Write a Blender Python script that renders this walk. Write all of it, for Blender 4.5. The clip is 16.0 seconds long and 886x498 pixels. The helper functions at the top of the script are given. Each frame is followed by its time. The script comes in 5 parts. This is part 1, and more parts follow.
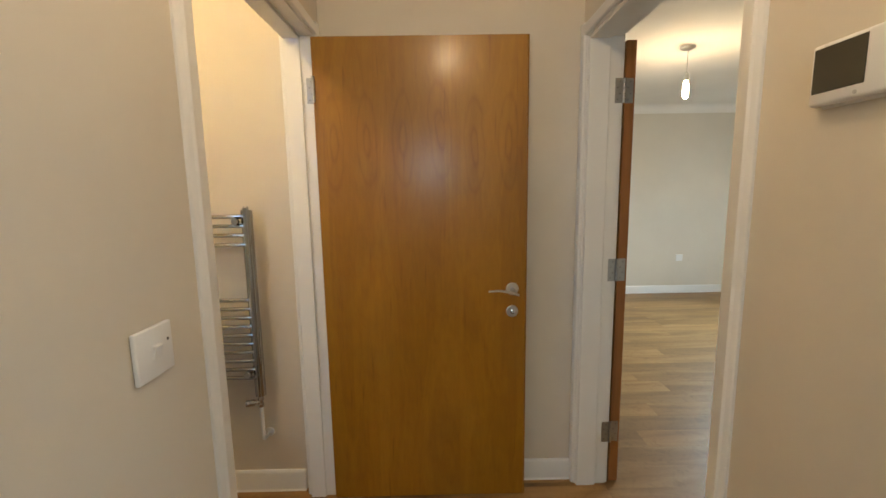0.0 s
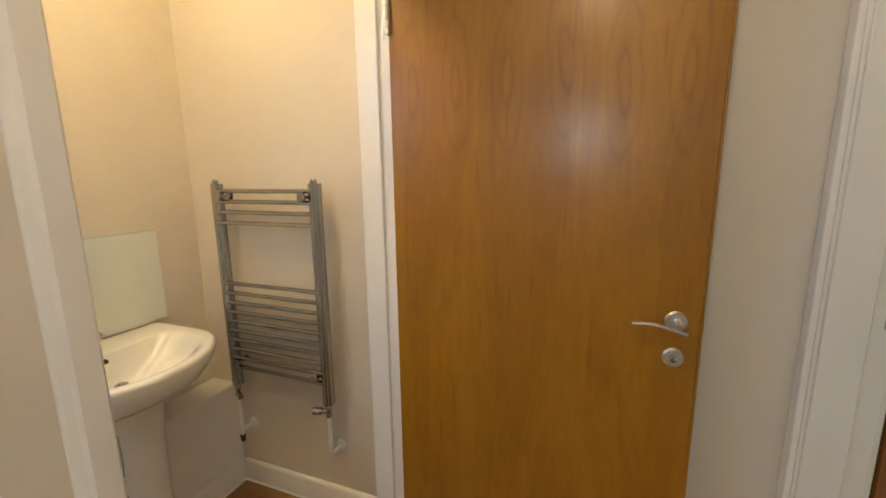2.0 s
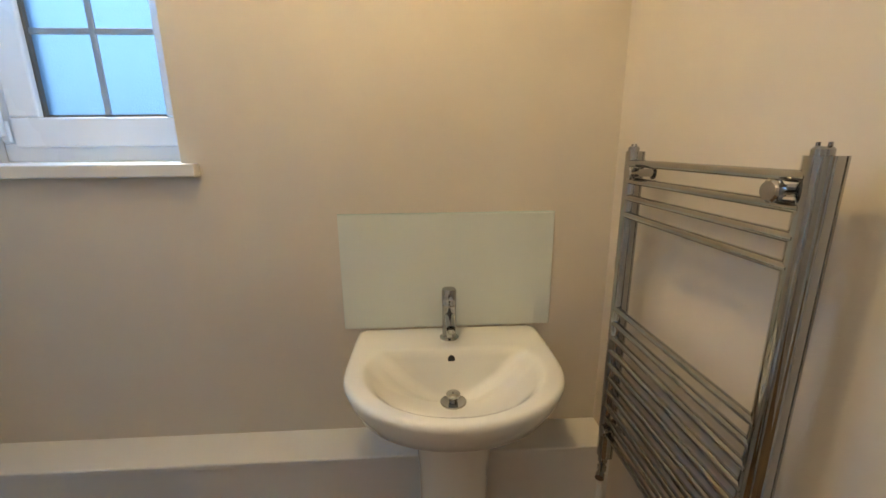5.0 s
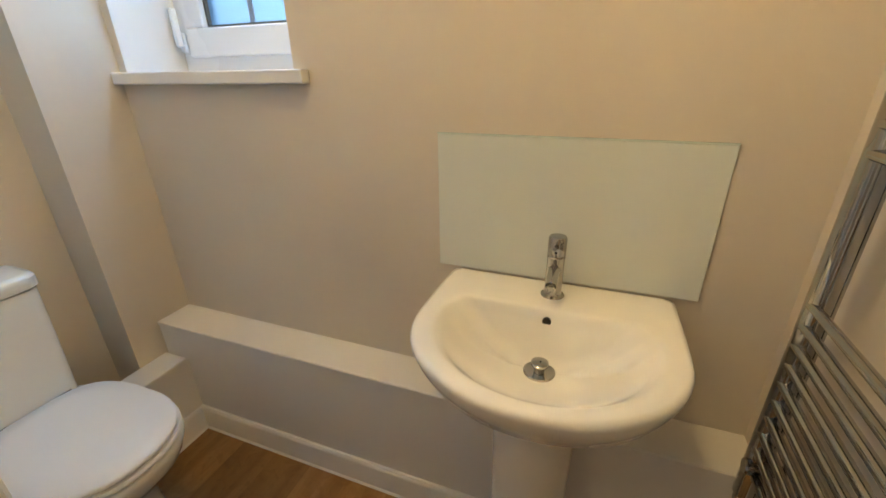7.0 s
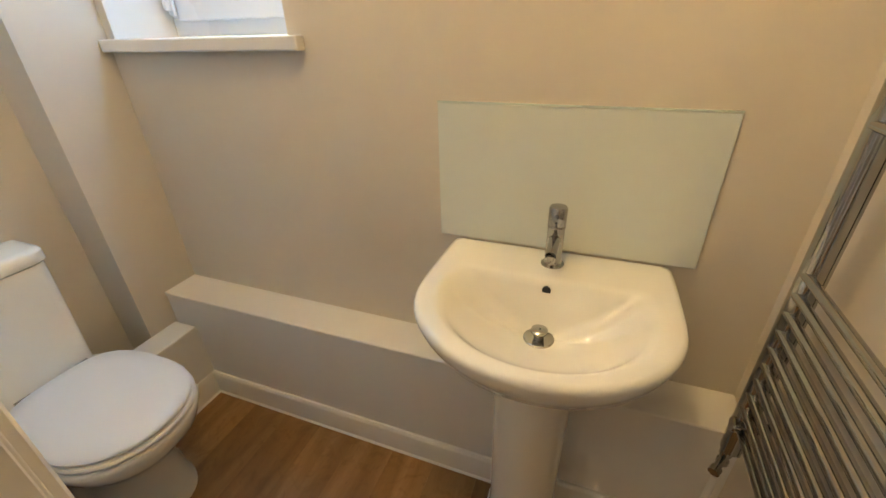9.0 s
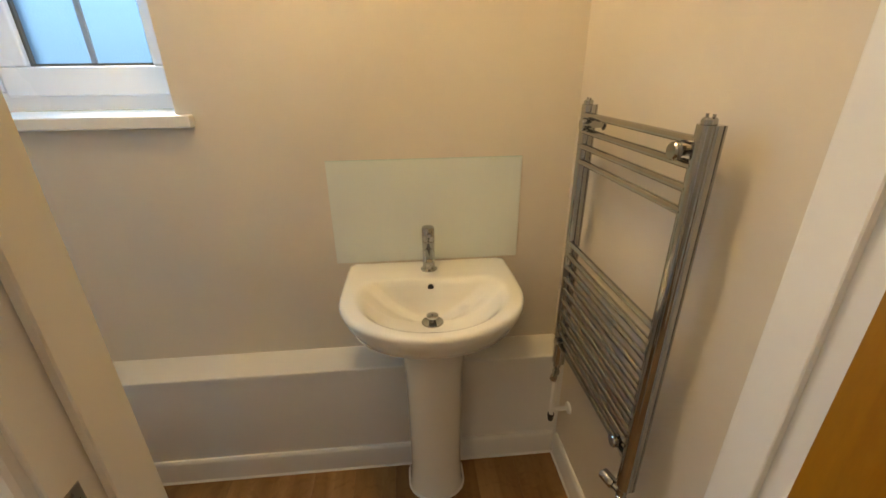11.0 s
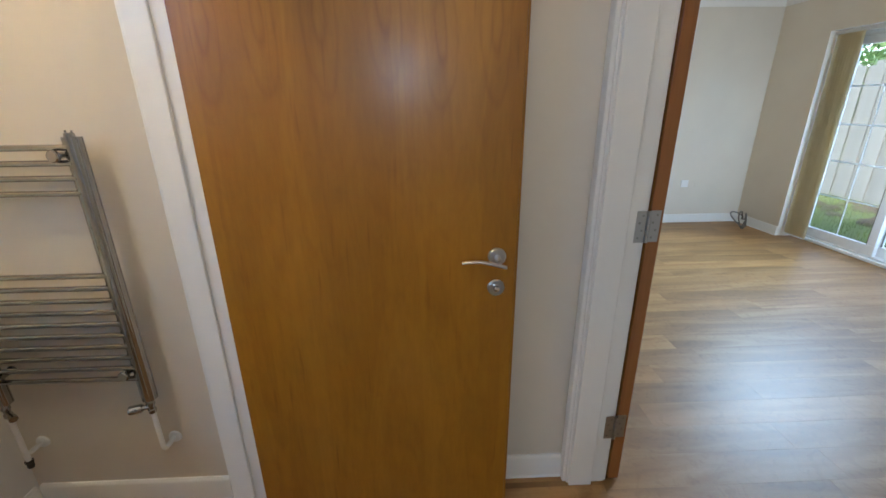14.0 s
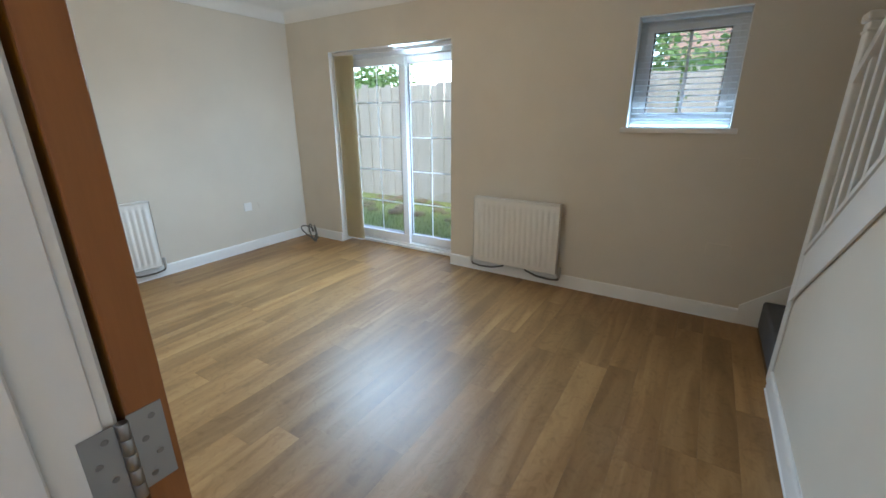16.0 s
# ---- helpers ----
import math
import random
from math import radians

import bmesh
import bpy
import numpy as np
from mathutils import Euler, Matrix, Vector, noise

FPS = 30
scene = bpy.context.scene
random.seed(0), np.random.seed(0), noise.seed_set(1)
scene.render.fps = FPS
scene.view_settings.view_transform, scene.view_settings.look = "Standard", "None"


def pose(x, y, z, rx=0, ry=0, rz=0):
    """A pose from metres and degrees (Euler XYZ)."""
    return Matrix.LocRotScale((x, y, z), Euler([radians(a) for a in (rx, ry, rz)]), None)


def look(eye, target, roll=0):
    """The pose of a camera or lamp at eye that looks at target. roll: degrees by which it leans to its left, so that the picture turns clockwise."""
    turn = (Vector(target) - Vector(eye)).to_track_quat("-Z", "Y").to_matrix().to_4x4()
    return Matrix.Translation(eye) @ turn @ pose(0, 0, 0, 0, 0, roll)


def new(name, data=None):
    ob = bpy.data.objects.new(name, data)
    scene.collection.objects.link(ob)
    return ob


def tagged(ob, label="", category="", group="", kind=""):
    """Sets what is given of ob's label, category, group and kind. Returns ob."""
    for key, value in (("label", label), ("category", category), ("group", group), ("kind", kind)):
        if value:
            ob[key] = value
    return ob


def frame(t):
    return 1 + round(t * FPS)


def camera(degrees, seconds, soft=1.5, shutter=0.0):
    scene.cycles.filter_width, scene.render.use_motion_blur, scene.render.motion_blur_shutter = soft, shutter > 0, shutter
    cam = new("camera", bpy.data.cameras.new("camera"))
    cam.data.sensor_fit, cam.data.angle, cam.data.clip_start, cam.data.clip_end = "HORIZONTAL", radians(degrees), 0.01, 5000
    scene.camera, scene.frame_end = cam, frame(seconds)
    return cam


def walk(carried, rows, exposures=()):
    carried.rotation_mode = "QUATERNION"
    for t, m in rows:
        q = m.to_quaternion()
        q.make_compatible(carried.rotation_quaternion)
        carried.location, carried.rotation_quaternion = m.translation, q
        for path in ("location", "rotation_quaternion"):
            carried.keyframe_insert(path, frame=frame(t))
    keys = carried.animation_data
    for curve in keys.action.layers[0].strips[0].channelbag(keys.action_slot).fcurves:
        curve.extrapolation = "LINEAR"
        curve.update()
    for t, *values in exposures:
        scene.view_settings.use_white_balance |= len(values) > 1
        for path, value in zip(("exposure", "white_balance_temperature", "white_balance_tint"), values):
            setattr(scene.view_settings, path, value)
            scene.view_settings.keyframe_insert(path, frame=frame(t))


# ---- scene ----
cam = camera(94.5, 16.0, 1.6, 0.0)
PATH = [
    (0, (0.489, -1.725, 1.379), (0.506, 0.256, 1.104), -0.9),
    (0.5, (0.488, -1.639, 1.367), (0.44, 0.339, 1.076), -0.8),
    (1, (0.525, -1.489, 1.357), (0.345, 0.478, 1.047), -0.7),
    (1.5, (0.586, -1.35, 1.357), (0.186, 0.581, 1.023), -0.5),
    (2, (0.601, -1.166, 1.345), (-0.109, 0.669, 0.984), -0.7),
    (2.5, (0.557, -1.001, 1.378), (-0.461, 0.676, 0.988), -0.7),
    (3, (0.522, -0.844, 1.373), (-0.811, 0.59, 0.964), -0.7),
    (3.5, (0.497, -0.705, 1.389), (-1.108, 0.409, 0.963), -0.8),
    (4, (0.404, -0.611, 1.36), (-1.384, 0.174, 0.928), -0.8),
    (4.5, (0.285, -0.56, 1.341), (-1.609, -0.091, 0.904), -0.5),
    (5, (0.172, -0.504, 1.333), (-1.765, -0.399, 0.846), -0.5),
    (5.2, (0.147, -0.468, 1.341), (-1.784, -0.528, 0.825), -1.1),
    (7.3, (-0.041, -0.366, 1.281), (-1.727, -1.058, 0.457), -1.2),
    (7.5, (-0.042, -0.366, 1.282), (-1.709, -1.06, 0.423), -1.2),
    (7.7, (-0.043, -0.364, 1.279), (-1.696, -1.065, 0.398), -1.1),
    (8, (-0.039, -0.367, 1.282), (-1.672, -1.069, 0.364), -1.3),
    (8.2, (-0.038, -0.367, 1.282), (-1.663, -1.066, 0.348), -1.2),
    (10.3, (0.106, -0.383, 1.374), (-1.66, -0.628, 0.469), -1.2),
    (10.5, (0.159, -0.411, 1.381), (-1.636, -0.537, 0.507), -0.4),
    (11, (0.311, -0.487, 1.398), (-1.52, -0.33, 0.603), -0.7),
    (11.5, (0.451, -0.636, 1.414), (-1.346, -0.158, 0.68), -0.6),
    (12, (0.533, -0.82, 1.41), (-1.145, 0.015, 0.712), -1.0),
    (12.5, (0.606, -1.008, 1.407), (-0.828, 0.211, 0.731), -1.1),
    (13, (0.651, -1.186, 1.407), (-0.397, 0.378, 0.732), -1.2),
    (13.5, (0.612, -1.234, 1.398), (0.118, 0.584, 0.728), -0.5),
    (14, (0.596, -1.135, 1.386), (0.668, 0.751, 0.721), -0.6),
    (14.5, (0.655, -0.959, 1.382), (1.276, 0.82, 0.711), -0.3),
    (15, (0.799, -0.75, 1.39), (1.872, 0.805, 0.732), -0.3),
    (15.5, (0.978, -0.57, 1.377), (2.379, 0.708, 0.74), -0.2),
    (16, (1.149, -0.434, 1.38), (2.757, 0.581, 0.762), -0.3),
]

EXPOSURES = [(0.0, 2.96, 7900, 10), (0.8, 2.98, 7900, 10), (1.5, 3.0, 7800, 10), (2.2, 3.25, 7600, 10), (3.0, 3.3, 7200, 10), (4.0, 2.95, 6800, 10), (5.0, 2.78, 6900, 10), (7.5, 3.05, 7900, 10), (8.0, 3.1, 7900, 10),
             (10.5, 3.03, 8400, 10), (11.0, 2.95, 8300, 10), (11.5, 3.08, 7200, 10), (12.0, 3.27, 6600, 10), (12.5, 3.47, 6000, 10), (13.4, 3.43, 6500, 10), (14.0, 3.02, 6100, 10), (15.0, 3.04, 6300, 10), (16.0, 2.95, 6200, 10)]
walk(cam, [(t, look(eye, target, roll)) for t, eye, target, roll in PATH], EXPOSURES)

SKY_STRENGTH, SUN_STRENGTH = 0.15, 0.6
WARM, WARM_LIVING, WARM_WC = (1.0, 0.80, 0.58), (1.0, 0.80, 0.56), (1.0, 0.75, 0.39)
HALL_GLOW, LIVING_GLOW, WC_GLOW = 25.0, 43.0, 19.5
HALL_LAMP, LIVING_LAMP, WC_LAMP = (0.56, -1.15), (2.36, 1.47), (-0.46, -0.70)

PATIO_SKY, SIDE_SKY, SMALL_FILL, WC_SKY, FRONT_SKY = 8.6, 2.2, 0.26, 1.2, 0.9
# ---- light ----
world = bpy.data.worlds.new("world")
scene.world = world
world.use_nodes = True
wn = world.node_tree.nodes
sky = wn.new("ShaderNodeTexSky")
sky.sky_type = "NISHITA"
sky.sun_disc = False
sky.sun_elevation = radians(48)
sky.sun_rotation = radians(230)
sky.air_density, sky.dust_density, sky.ozone_density = 1.0, 1.2, 1.0
wn["Background"].inputs[1].default_value = SKY_STRENGTH
world.node_tree.links.new(sky.outputs[0], wn["Background"].inputs[0])

sun_data = bpy.data.lights.new("sun", "SUN")
sun_data.energy = SUN_STRENGTH
sun_data.angle = radians(12)
sun_data.color = (1.0, 0.95, 0.87)
sun = new("sun", sun_data)
sun.matrix_world = look((-6, -5, 9), (0, 0, 0))


def sky_lamp(name, at, facing, wide, high, watts, colour=(0.72, 0.86, 1.0), spread=180):
    """Adds an area lamp that stands in for the sky's light in a window's opening."""
    d = bpy.data.lights.new(name, "AREA")
    d.shape, d.size, d.size_y, d.energy = "RECTANGLE", wide, high, watts
    d.color = colour
    d.spread = radians(spread)
    ob = new(name, d)
    ob.matrix_world = look(at, Vector(at) + Vector(facing))


sky_lamp("patio_skylight", (4.41, 2.255, 1.9935), (-0.75, -0.33, -0.57), 1.42, 0.008, PATIO_SKY, (0.5, 0.75, 1.0), spread=110)
# added upright strip at the patio's south jamb, brightens the north wall
sky_lamp("patio_side_skylight", (4.42, 1.56, 0.75), (-0.45, 0.9, -0.1), 0.04, 1.3, SIDE_SKY, (0.58, 0.79, 1.0), 150)
# added fill at the sill, turned outward to brighten the sash and slats
sky_lamp("small_window_fill", (4.412, -0.228, 1.301), (0.35, 0.0, 0.94), 0.58, 0.014, SMALL_FILL, (0.5, 0.75, 1.0))
sky_lamp("cloakroom_skylight", (-1.13, -1.452, 1.93), (1.0, 0.0, -0.25), 0.6, 0.22, WC_SKY, (0.17, 0.47, 1.0))
sky_lamp("front_door_skylight", (0.415, -3.125, 1.68), (0.0, 1.0, 0.0), 0.27, 0.33, FRONT_SKY, (0.62, 0.8, 1.0))

# ---- materials ----
def make(name, colour, rough=0.5, metal=0.0, spec=0.5, coat=0.0):
    m = bpy.data.materials.new(name)
    m.use_nodes = True
    b = m.node_tree.nodes["Principled BSDF"]
    b.inputs["Base Color"].default_value = (*colour, 1)
    b.inputs["Roughness"].default_value = rough
    b.inputs["Metallic"].default_value = metal
    b.inputs["Specular IOR Level"].default_value = spec
    b.inputs["Coat Weight"].default_value = coat
    return m, m.node_tree.nodes, m.node_tree.links, b


def mapped(nodes, links, scale, random_shift=False):
    """Object coordinates, stretched, and shifted from piece to piece."""
    co = nodes.new("ShaderNodeTexCoord")
    mp = nodes.new("ShaderNodeMapping")
    mp.inputs["Scale"].default_value = scale
    links.new(co.outputs["Object"], mp.inputs["Vector"])
    if random_shift:
        info = nodes.new("ShaderNodeObjectInfo")
        k = nodes.new("ShaderNodeVectorMath")
        k.operation = "SCALE"
        k.inputs[0].default_value = (37.0, 23.0, 11.0)
        links.new(info.outputs["Random"], k.inputs["Scale"])
        links.new(k.outputs[0], mp.inputs["Location"])
    return mp.outputs[0]


def noise_at(nodes, links, vec, scale, detail=4.0, rough=0.6, warp=0.0):
    n = nodes.new("ShaderNodeTexNoise")
    n.inputs["Scale"].default_value = scale
    n.inputs["Detail"].default_value = detail
    n.inputs["Roughness"].default_value = rough
    n.inputs["Distortion"].default_value = warp
    links.new(vec, n.inputs["Vector"])
    return n.outputs["Fac"]


def ramp(nodes, links, fac, stops):
    r = nodes.new("ShaderNodeValToRGB")
    while len(r.color_ramp.elements) < len(stops):
        r.color_ramp.elements.new(0.5)
    for e, (p, c) in zip(r.color_ramp.elements, stops):
        e.position, e.color = p, (*c, 1)
    links.new(fac, r.inputs[0])
    return r.outputs[0]


def mix(nodes, links, kind, fac, a, b):
    n = nodes.new("ShaderNodeMix")
    n.data_type, n.blend_type = "RGBA", kind
    if isinstance(fac, float):
        n.inputs[0].default_value = fac
    else:
        links.new(fac, n.inputs[0])
    links.new(a, n.inputs[6])
    links.new(b, n.inputs[7])
    return n.outputs[2]


def bump(nodes, links, b, height, strength, distance=0.002):
    n = nodes.new("ShaderNodeBump")
    n.inputs["Strength"].default_value = strength
    n.inputs["Distance"].default_value = distance
    links.new(height, n.inputs["Height"])
    links.new(n.outputs[0], b.inputs["Normal"])


def rough_by(nodes, links, b, fac, lo, hi):
    n = nodes.new("ShaderNodeMapRange")
    n.inputs["To Min"].default_value, n.inputs["To Max"].default_value = lo, hi
    links.new(fac, n.inputs["Value"])
    links.new(n.outputs[0], b.inputs["Roughness"])


def tint(c, k):
    return tuple(min(1.0, v * k) for v in c)


def painted(name, colour, rough, grain=0.25, spread=0.05, fine=260.0):
    """Roller-painted or brushed paint: broad patchiness, fine stipple."""
    m, n, l, b = make(name, colour, rough, spec=0.35)
    v = mapped(n, l, (1, 1, 1))
    broad = noise_at(n, l, v, 1.7, 5.0, 0.55)
    l.new(ramp(n, l, broad, [(0.25, tint(colour, 1 - spread)), (0.75, tint(colour, 1 + spread))]), b.inputs["Base Color"])
    f = noise_at(n, l, v, fine, 3.0)
    bump(n, l, b, f, grain, 0.0006)
    rough_by(n, l, b, broad, rough - 0.06, rough + 0.06)
    return m


M_WALL = painted("ivory_wall_paint", (0.68, 0.62, 0.53), 0.62)
M_CEIL = painted("white_ceiling_paint", (0.8, 0.78, 0.74), 0.85, 0.35)
M_GLOSS = painted("white_gloss_woodwork", (0.8, 0.79, 0.765), 0.3, 0.12, 0.03, 60.0)
M_UPVC = painted("white_upvc", (0.82, 0.83, 0.84), 0.28, 0.03, 0.02)
M_PLASTIC = painted("white_moulded_plastic", (0.8, 0.8, 0.79), 0.33, 0.02, 0.02)
M_RAD = painted("white_enamelled_steel", (0.78, 0.76, 0.72), 0.35, 0.05, 0.03)
M_CLAY = painted("white_glazed_ceramic", (0.84, 0.84, 0.785), 0.1, 0.0, 0.02)
M_CLAY.node_tree.nodes["Principled BSDF"].inputs["Coat Weight"].default_value = 0.6
M_BLIND = painted("cream_blind_fabric", (0.8, 0.73, 0.56), 0.8, 0.3, 0.05)
def let_through(m, share):
    """Thin stuff that lets part of the daylight through."""
    n, l = m.node_tree.nodes, m.node_tree.links
    b = n["Principled BSDF"]
    t = n.new("ShaderNodeBsdfTranslucent")
    t.inputs["Color"].default_value = b.inputs["Base Color"].default_value
    k = n.new("ShaderNodeMixShader")
    k.inputs[0].default_value = share
    l.new(b.outputs[0], k.inputs[1])
    l.new(t.outputs[0], k.inputs[2])
    l.new(k.outputs[0], n["Material Output"].inputs[0])


let_through(M_BLIND, 0.65)
M_SLATS = painted("white_blind_slat", (0.8, 0.83, 0.86), 0.4, 0.03, 0.02)
let_through(M_SLATS, 0.5)


def metal(name, colour, rough):
    m, n, l, b = make(name, colour, rough, 1.0)
    v = mapped(n, l, (1, 1, 1))
    rough_by(n, l, b, noise_at(n, l, v, 35.0, 4.0), max(0.02, rough - 0.04), rough + 0.07)
    return m


M_CHROME = metal("polished_chrome", (0.42, 0.417, 0.408), 0.045)
M_SATIN = metal("satin_steel", (0.6, 0.6, 0.6), 0.3)
M_HINGE = metal("dull_hinge_steel", (0.42, 0.42, 0.42), 0.33)
# darker than the hinge steel: the shade of the screw recesses as colour
M_SCREW = metal("dark_screw_recess", (0.3, 0.295, 0.29), 0.45)
M_RAIL = painted("grey_aluminium_rail", (0.6, 0.59, 0.57), 0.4, 0.02, 0.03)
# black for rubber parts, and for the darkness inside small holes
M_DARK = painted("black_rubber_and_hole_shade", (0.02, 0.02, 0.02), 0.5, 0.1, 0.2)
M_CABLE = painted("grey_cable_sheath", (0.13, 0.12, 0.105), 0.5, 0.1, 0.2)
M_SCREEN = painted("dark_display", (0.075, 0.07, 0.05), 0.2, 0.0, 0.1)
M_CARPET = painted("dark_grey_carpet", (0.105, 0.11, 0.12), 0.95, 1.0, 0.25, 500.0)


def wood(name, stops, scale, rough, coat, warp=1.4, shift=False, var=0.0, ringed=1.0, flame=0.0, strip=0.0):
    m, n, l, b = make(name, stops[0][1], rough, spec=0.4, coat=coat)
    v = mapped(n, l, scale, shift)
    broad = noise_at(n, l, v, 1.0, 3.0, 0.5, warp)
    wave = n.new("ShaderNodeMath")
    wave.operation = "MULTIPLY_ADD"
    wave.inputs[1].default_value, wave.inputs[2].default_value = 9.0 * ringed, 0.0
    l.new(broad, wave.inputs[0])
    frac = n.new("ShaderNodeMath")
    frac.operation = "PINGPONG"
    frac.inputs[1].default_value = 1.0
    l.new(wave.outputs[0], frac.inputs[0])
    col = ramp(n, l, broad, stops)
    rings = ramp(n, l, frac.outputs[0], [(0.0, (0.86, 0.84, 0.8)), (1.0, (1.0, 1.0, 1.0))])
    col = mix(n, l, "MULTIPLY", 0.55, col, rings)
    fib = noise_at(n, l, v, 14.0, 5.0, 0.7)
    fibre = ramp(n, l, fib, [(0.3, (0.8, 0.78, 0.74)), (0.7, (1.0, 1.0, 1.0))])
    col = mix(n, l, "MULTIPLY", 0.6, col, fibre)
    if flame:
        v2 = mapped(n, l, (6.5, 6.5, 2.2), shift)
        blotch = noise_at(n, l, v2, 1.9, 4.0, 0.55, 2.2)
        col = mix(n, l, "MULTIPLY", flame, col, ramp(n, l, blotch, [(0.32, (0.72, 0.68, 0.6)), (0.5, (1.0, 1.0, 1.0)), (0.72, (0.9, 0.88, 0.84))]))
    if strip:
        # veneer leaves laid side by side, each a little different
        co = n.new("ShaderNodeTexCoord")
        sep = n.new("ShaderNodeSeparateXYZ")
        l.new(co.outputs["Object"], sep.inputs[0])
        cut = n.new("ShaderNodeMath")
        cut.operation = "SNAP"
        cut.inputs[1].default_value = strip
        l.new(sep.outputs["X"], cut.inputs[0])
        white = n.new("ShaderNodeTexWhiteNoise")
        white.noise_dimensions = "1D"
        l.new(cut.outputs[0], white.inputs["W"])
        col = mix(n, l, "MULTIPLY", 1.0, col, ramp(n, l, white.outputs["Value"], [(0.0, (0.9, 0.88, 0.86)), (1.0, (1.0, 1.0, 1.0))]))

        def calc(op, a, b=0.0, c=0.0):
            q = n.new("ShaderNodeMath")
            q.operation = op
            for k, val in enumerate((a, b, c)):
                if isinstance(val, float):
                    q.inputs[k].default_value = val
                else:
                    l.new(val, q.inputs[k])
            return q.outputs[0]
        # cathedral figure: long pointed ovals up the middle of each leaf, with slips of their own
        across = calc("SUBTRACT", calc("DIVIDE", calc("SUBTRACT", sep.outputs["X"], cut.outputs[0]), strip), 0.5)
        warpx = noise_at(n, l, mapped(n, l, (5.0, 5.0, 1.6)), 1.0, 3.0, 0.5, 0.6)
        across = calc("ADD", across, calc("MULTIPLY_ADD", warpx, 0.5, -0.25))
        height = calc("ADD", calc("MULTIPLY_ADD", white.outputs["Value"], 0.14, -1.66), sep.outputs["Z"])
        oval = calc("MULTIPLY", 0.1, calc("SQRT", calc("ADD", calc("MULTIPLY", calc("MULTIPLY", across, 5.5), calc("MULTIPLY", across, 5.5)), calc("MULTIPLY", calc("MULTIPLY", height, 9.0), calc("MULTIPLY", height, 9.0)))))
        ring = calc("PINGPONG", calc("MULTIPLY_ADD", warpx, 1.6, calc("MULTIPLY", oval, 19.0)), 1.0)
        figured = mix(n, l, "MULTIPLY", 0.42, col, ramp(n, l, ring, [(0.0, (0.62, 0.54, 0.42)), (0.4, (0.96, 0.95, 0.93)), (1.0, (1.0, 1.0, 1.0))]))
        near = ramp(n, l, oval, [(0.12, (1.0, 1.0, 1.0)), (0.24, (0.16, 0.16, 0.16))])
        near.node.color_ramp.interpolation = "EASE"
        col = mix(n, l, "MIX", calc("MULTIPLY", near, 1.0), col, figured)
        # short dark flecks along the grain
        fleck = noise_at(n, l, mapped(n, l, (38.0, 38.0, 2.6)), 1.0, 2.0, 0.5)
        col = mix(n, l, "MULTIPLY", 0.8, col, ramp(n, l, fleck, [(0.26, (0.66, 0.58, 0.46)), (0.36, (1.0, 1.0, 1.0))]))
    if var:
        info = n.new("ShaderNodeObjectInfo")
        tone = ramp(n, l, info.outputs["Random"], [(0.0, (1 - var, 1 - var, 1 - var)), (1.0, (1.0, 1.0, 1.0))])
        col = mix(n, l, "MULTIPLY", 1.0, col, tone)
    l.new(col, b.inputs["Base Color"])
    rough_by(n, l, b, fib, rough - 0.05, rough + 0.1)
    bump(n, l, b, fib, 0.12, 0.0005)
    b.inputs["Coat Roughness"].default_value = 0.22
    return m


M_OAK = wood("honey_oak_veneer", [(0.25, (0.32, 0.134, 0.009)), (0.5, (0.38, 0.167, 0.012)), (0.8, (0.43, 0.197, 0.018))],
             (6.5, 6.5, 0.8), 0.36, 0.4, 1.2, ringed=1.5, flame=0.25, strip=0.142)
M_LIP = wood("red_hardwood_lipping", [(0.25, (0.25, 0.092, 0.024)), (0.8, (0.37, 0.15, 0.045))], (9.0, 9.0, 0.6), 0.45, 0.1)
M_FLOOR = wood("oak_vinyl_plank", [(0.2, (0.225, 0.115, 0.04)), (0.45, (0.378, 0.203, 0.075)), (0.8, (0.51, 0.303, 0.127))],
               (1.1, 8.0, 8.0), 0.39, 0.0, 1.0, True, 0.3, 0.5, 0.6)
M_FLOORJOINT = painted("floor_joint", (0.2, 0.125, 0.065), 0.6)
M_FENCE = wood("weathered_fence_board", [(0.2, (0.2, 0.19, 0.16)), (0.8, (0.29, 0.275, 0.235))], (9.0, 9.0, 0.7), 0.85, 0.0, 1.0, True, 0.14)
M_BARK = wood("bark", [(0.2, (0.07, 0.05, 0.035)), (0.8, (0.14, 0.1, 0.07))], (9.0, 9.0, 2.0), 0.95, 0.0)


def clear_glass(name, colour, rough):
    m, n, l, b = make(name, colour, rough)
    b.inputs["Transmission Weight"].default_value = 1.0
    b.inputs["IOR"].default_value = 1.45
    return m


M_GLASS = clear_glass("window_glass", (0.93, 0.97, 0.98), 0.0)
M_FROST = clear_glass("obscured_glass", (0.065, 0.145, 0.26), 0.55)
_n, _l = M_FROST.node_tree.nodes, M_FROST.node_tree.links
bump(_n, _l, _n["Principled BSDF"], noise_at(_n, _l, mapped(_n, _l, (1, 1, 1)), 160.0, 3.0), 0.6, 0.002)
# white bars seen against the daylight: their shade is put into this blue-grey
M_BAR_SHADED = painted("shaded_white_glazing_bar", (0.3, 0.34, 0.39), 0.4, 0.03, 0.03)
M_SPLASH = painted("pale_green_back_painted_glass", (0.72, 0.765, 0.71), 0.07, 0.0, 0.02)
M_SPLASHEDGE = painted("green_glass_edge", (0.62, 0.72, 0.66), 0.2, 0.0, 0.02)


def glowing(name, colour, strength):
    m, n, l, b = make(name, (0.9, 0.85, 0.75), 0.3)
    b.inputs["Emission Color"].default_value = (*colour, 1)
    b.inputs["Emission Strength"].default_value = strength
    return m


M_BULB_HALL = glowing("hall_bulb_glow", WARM, HALL_GLOW)
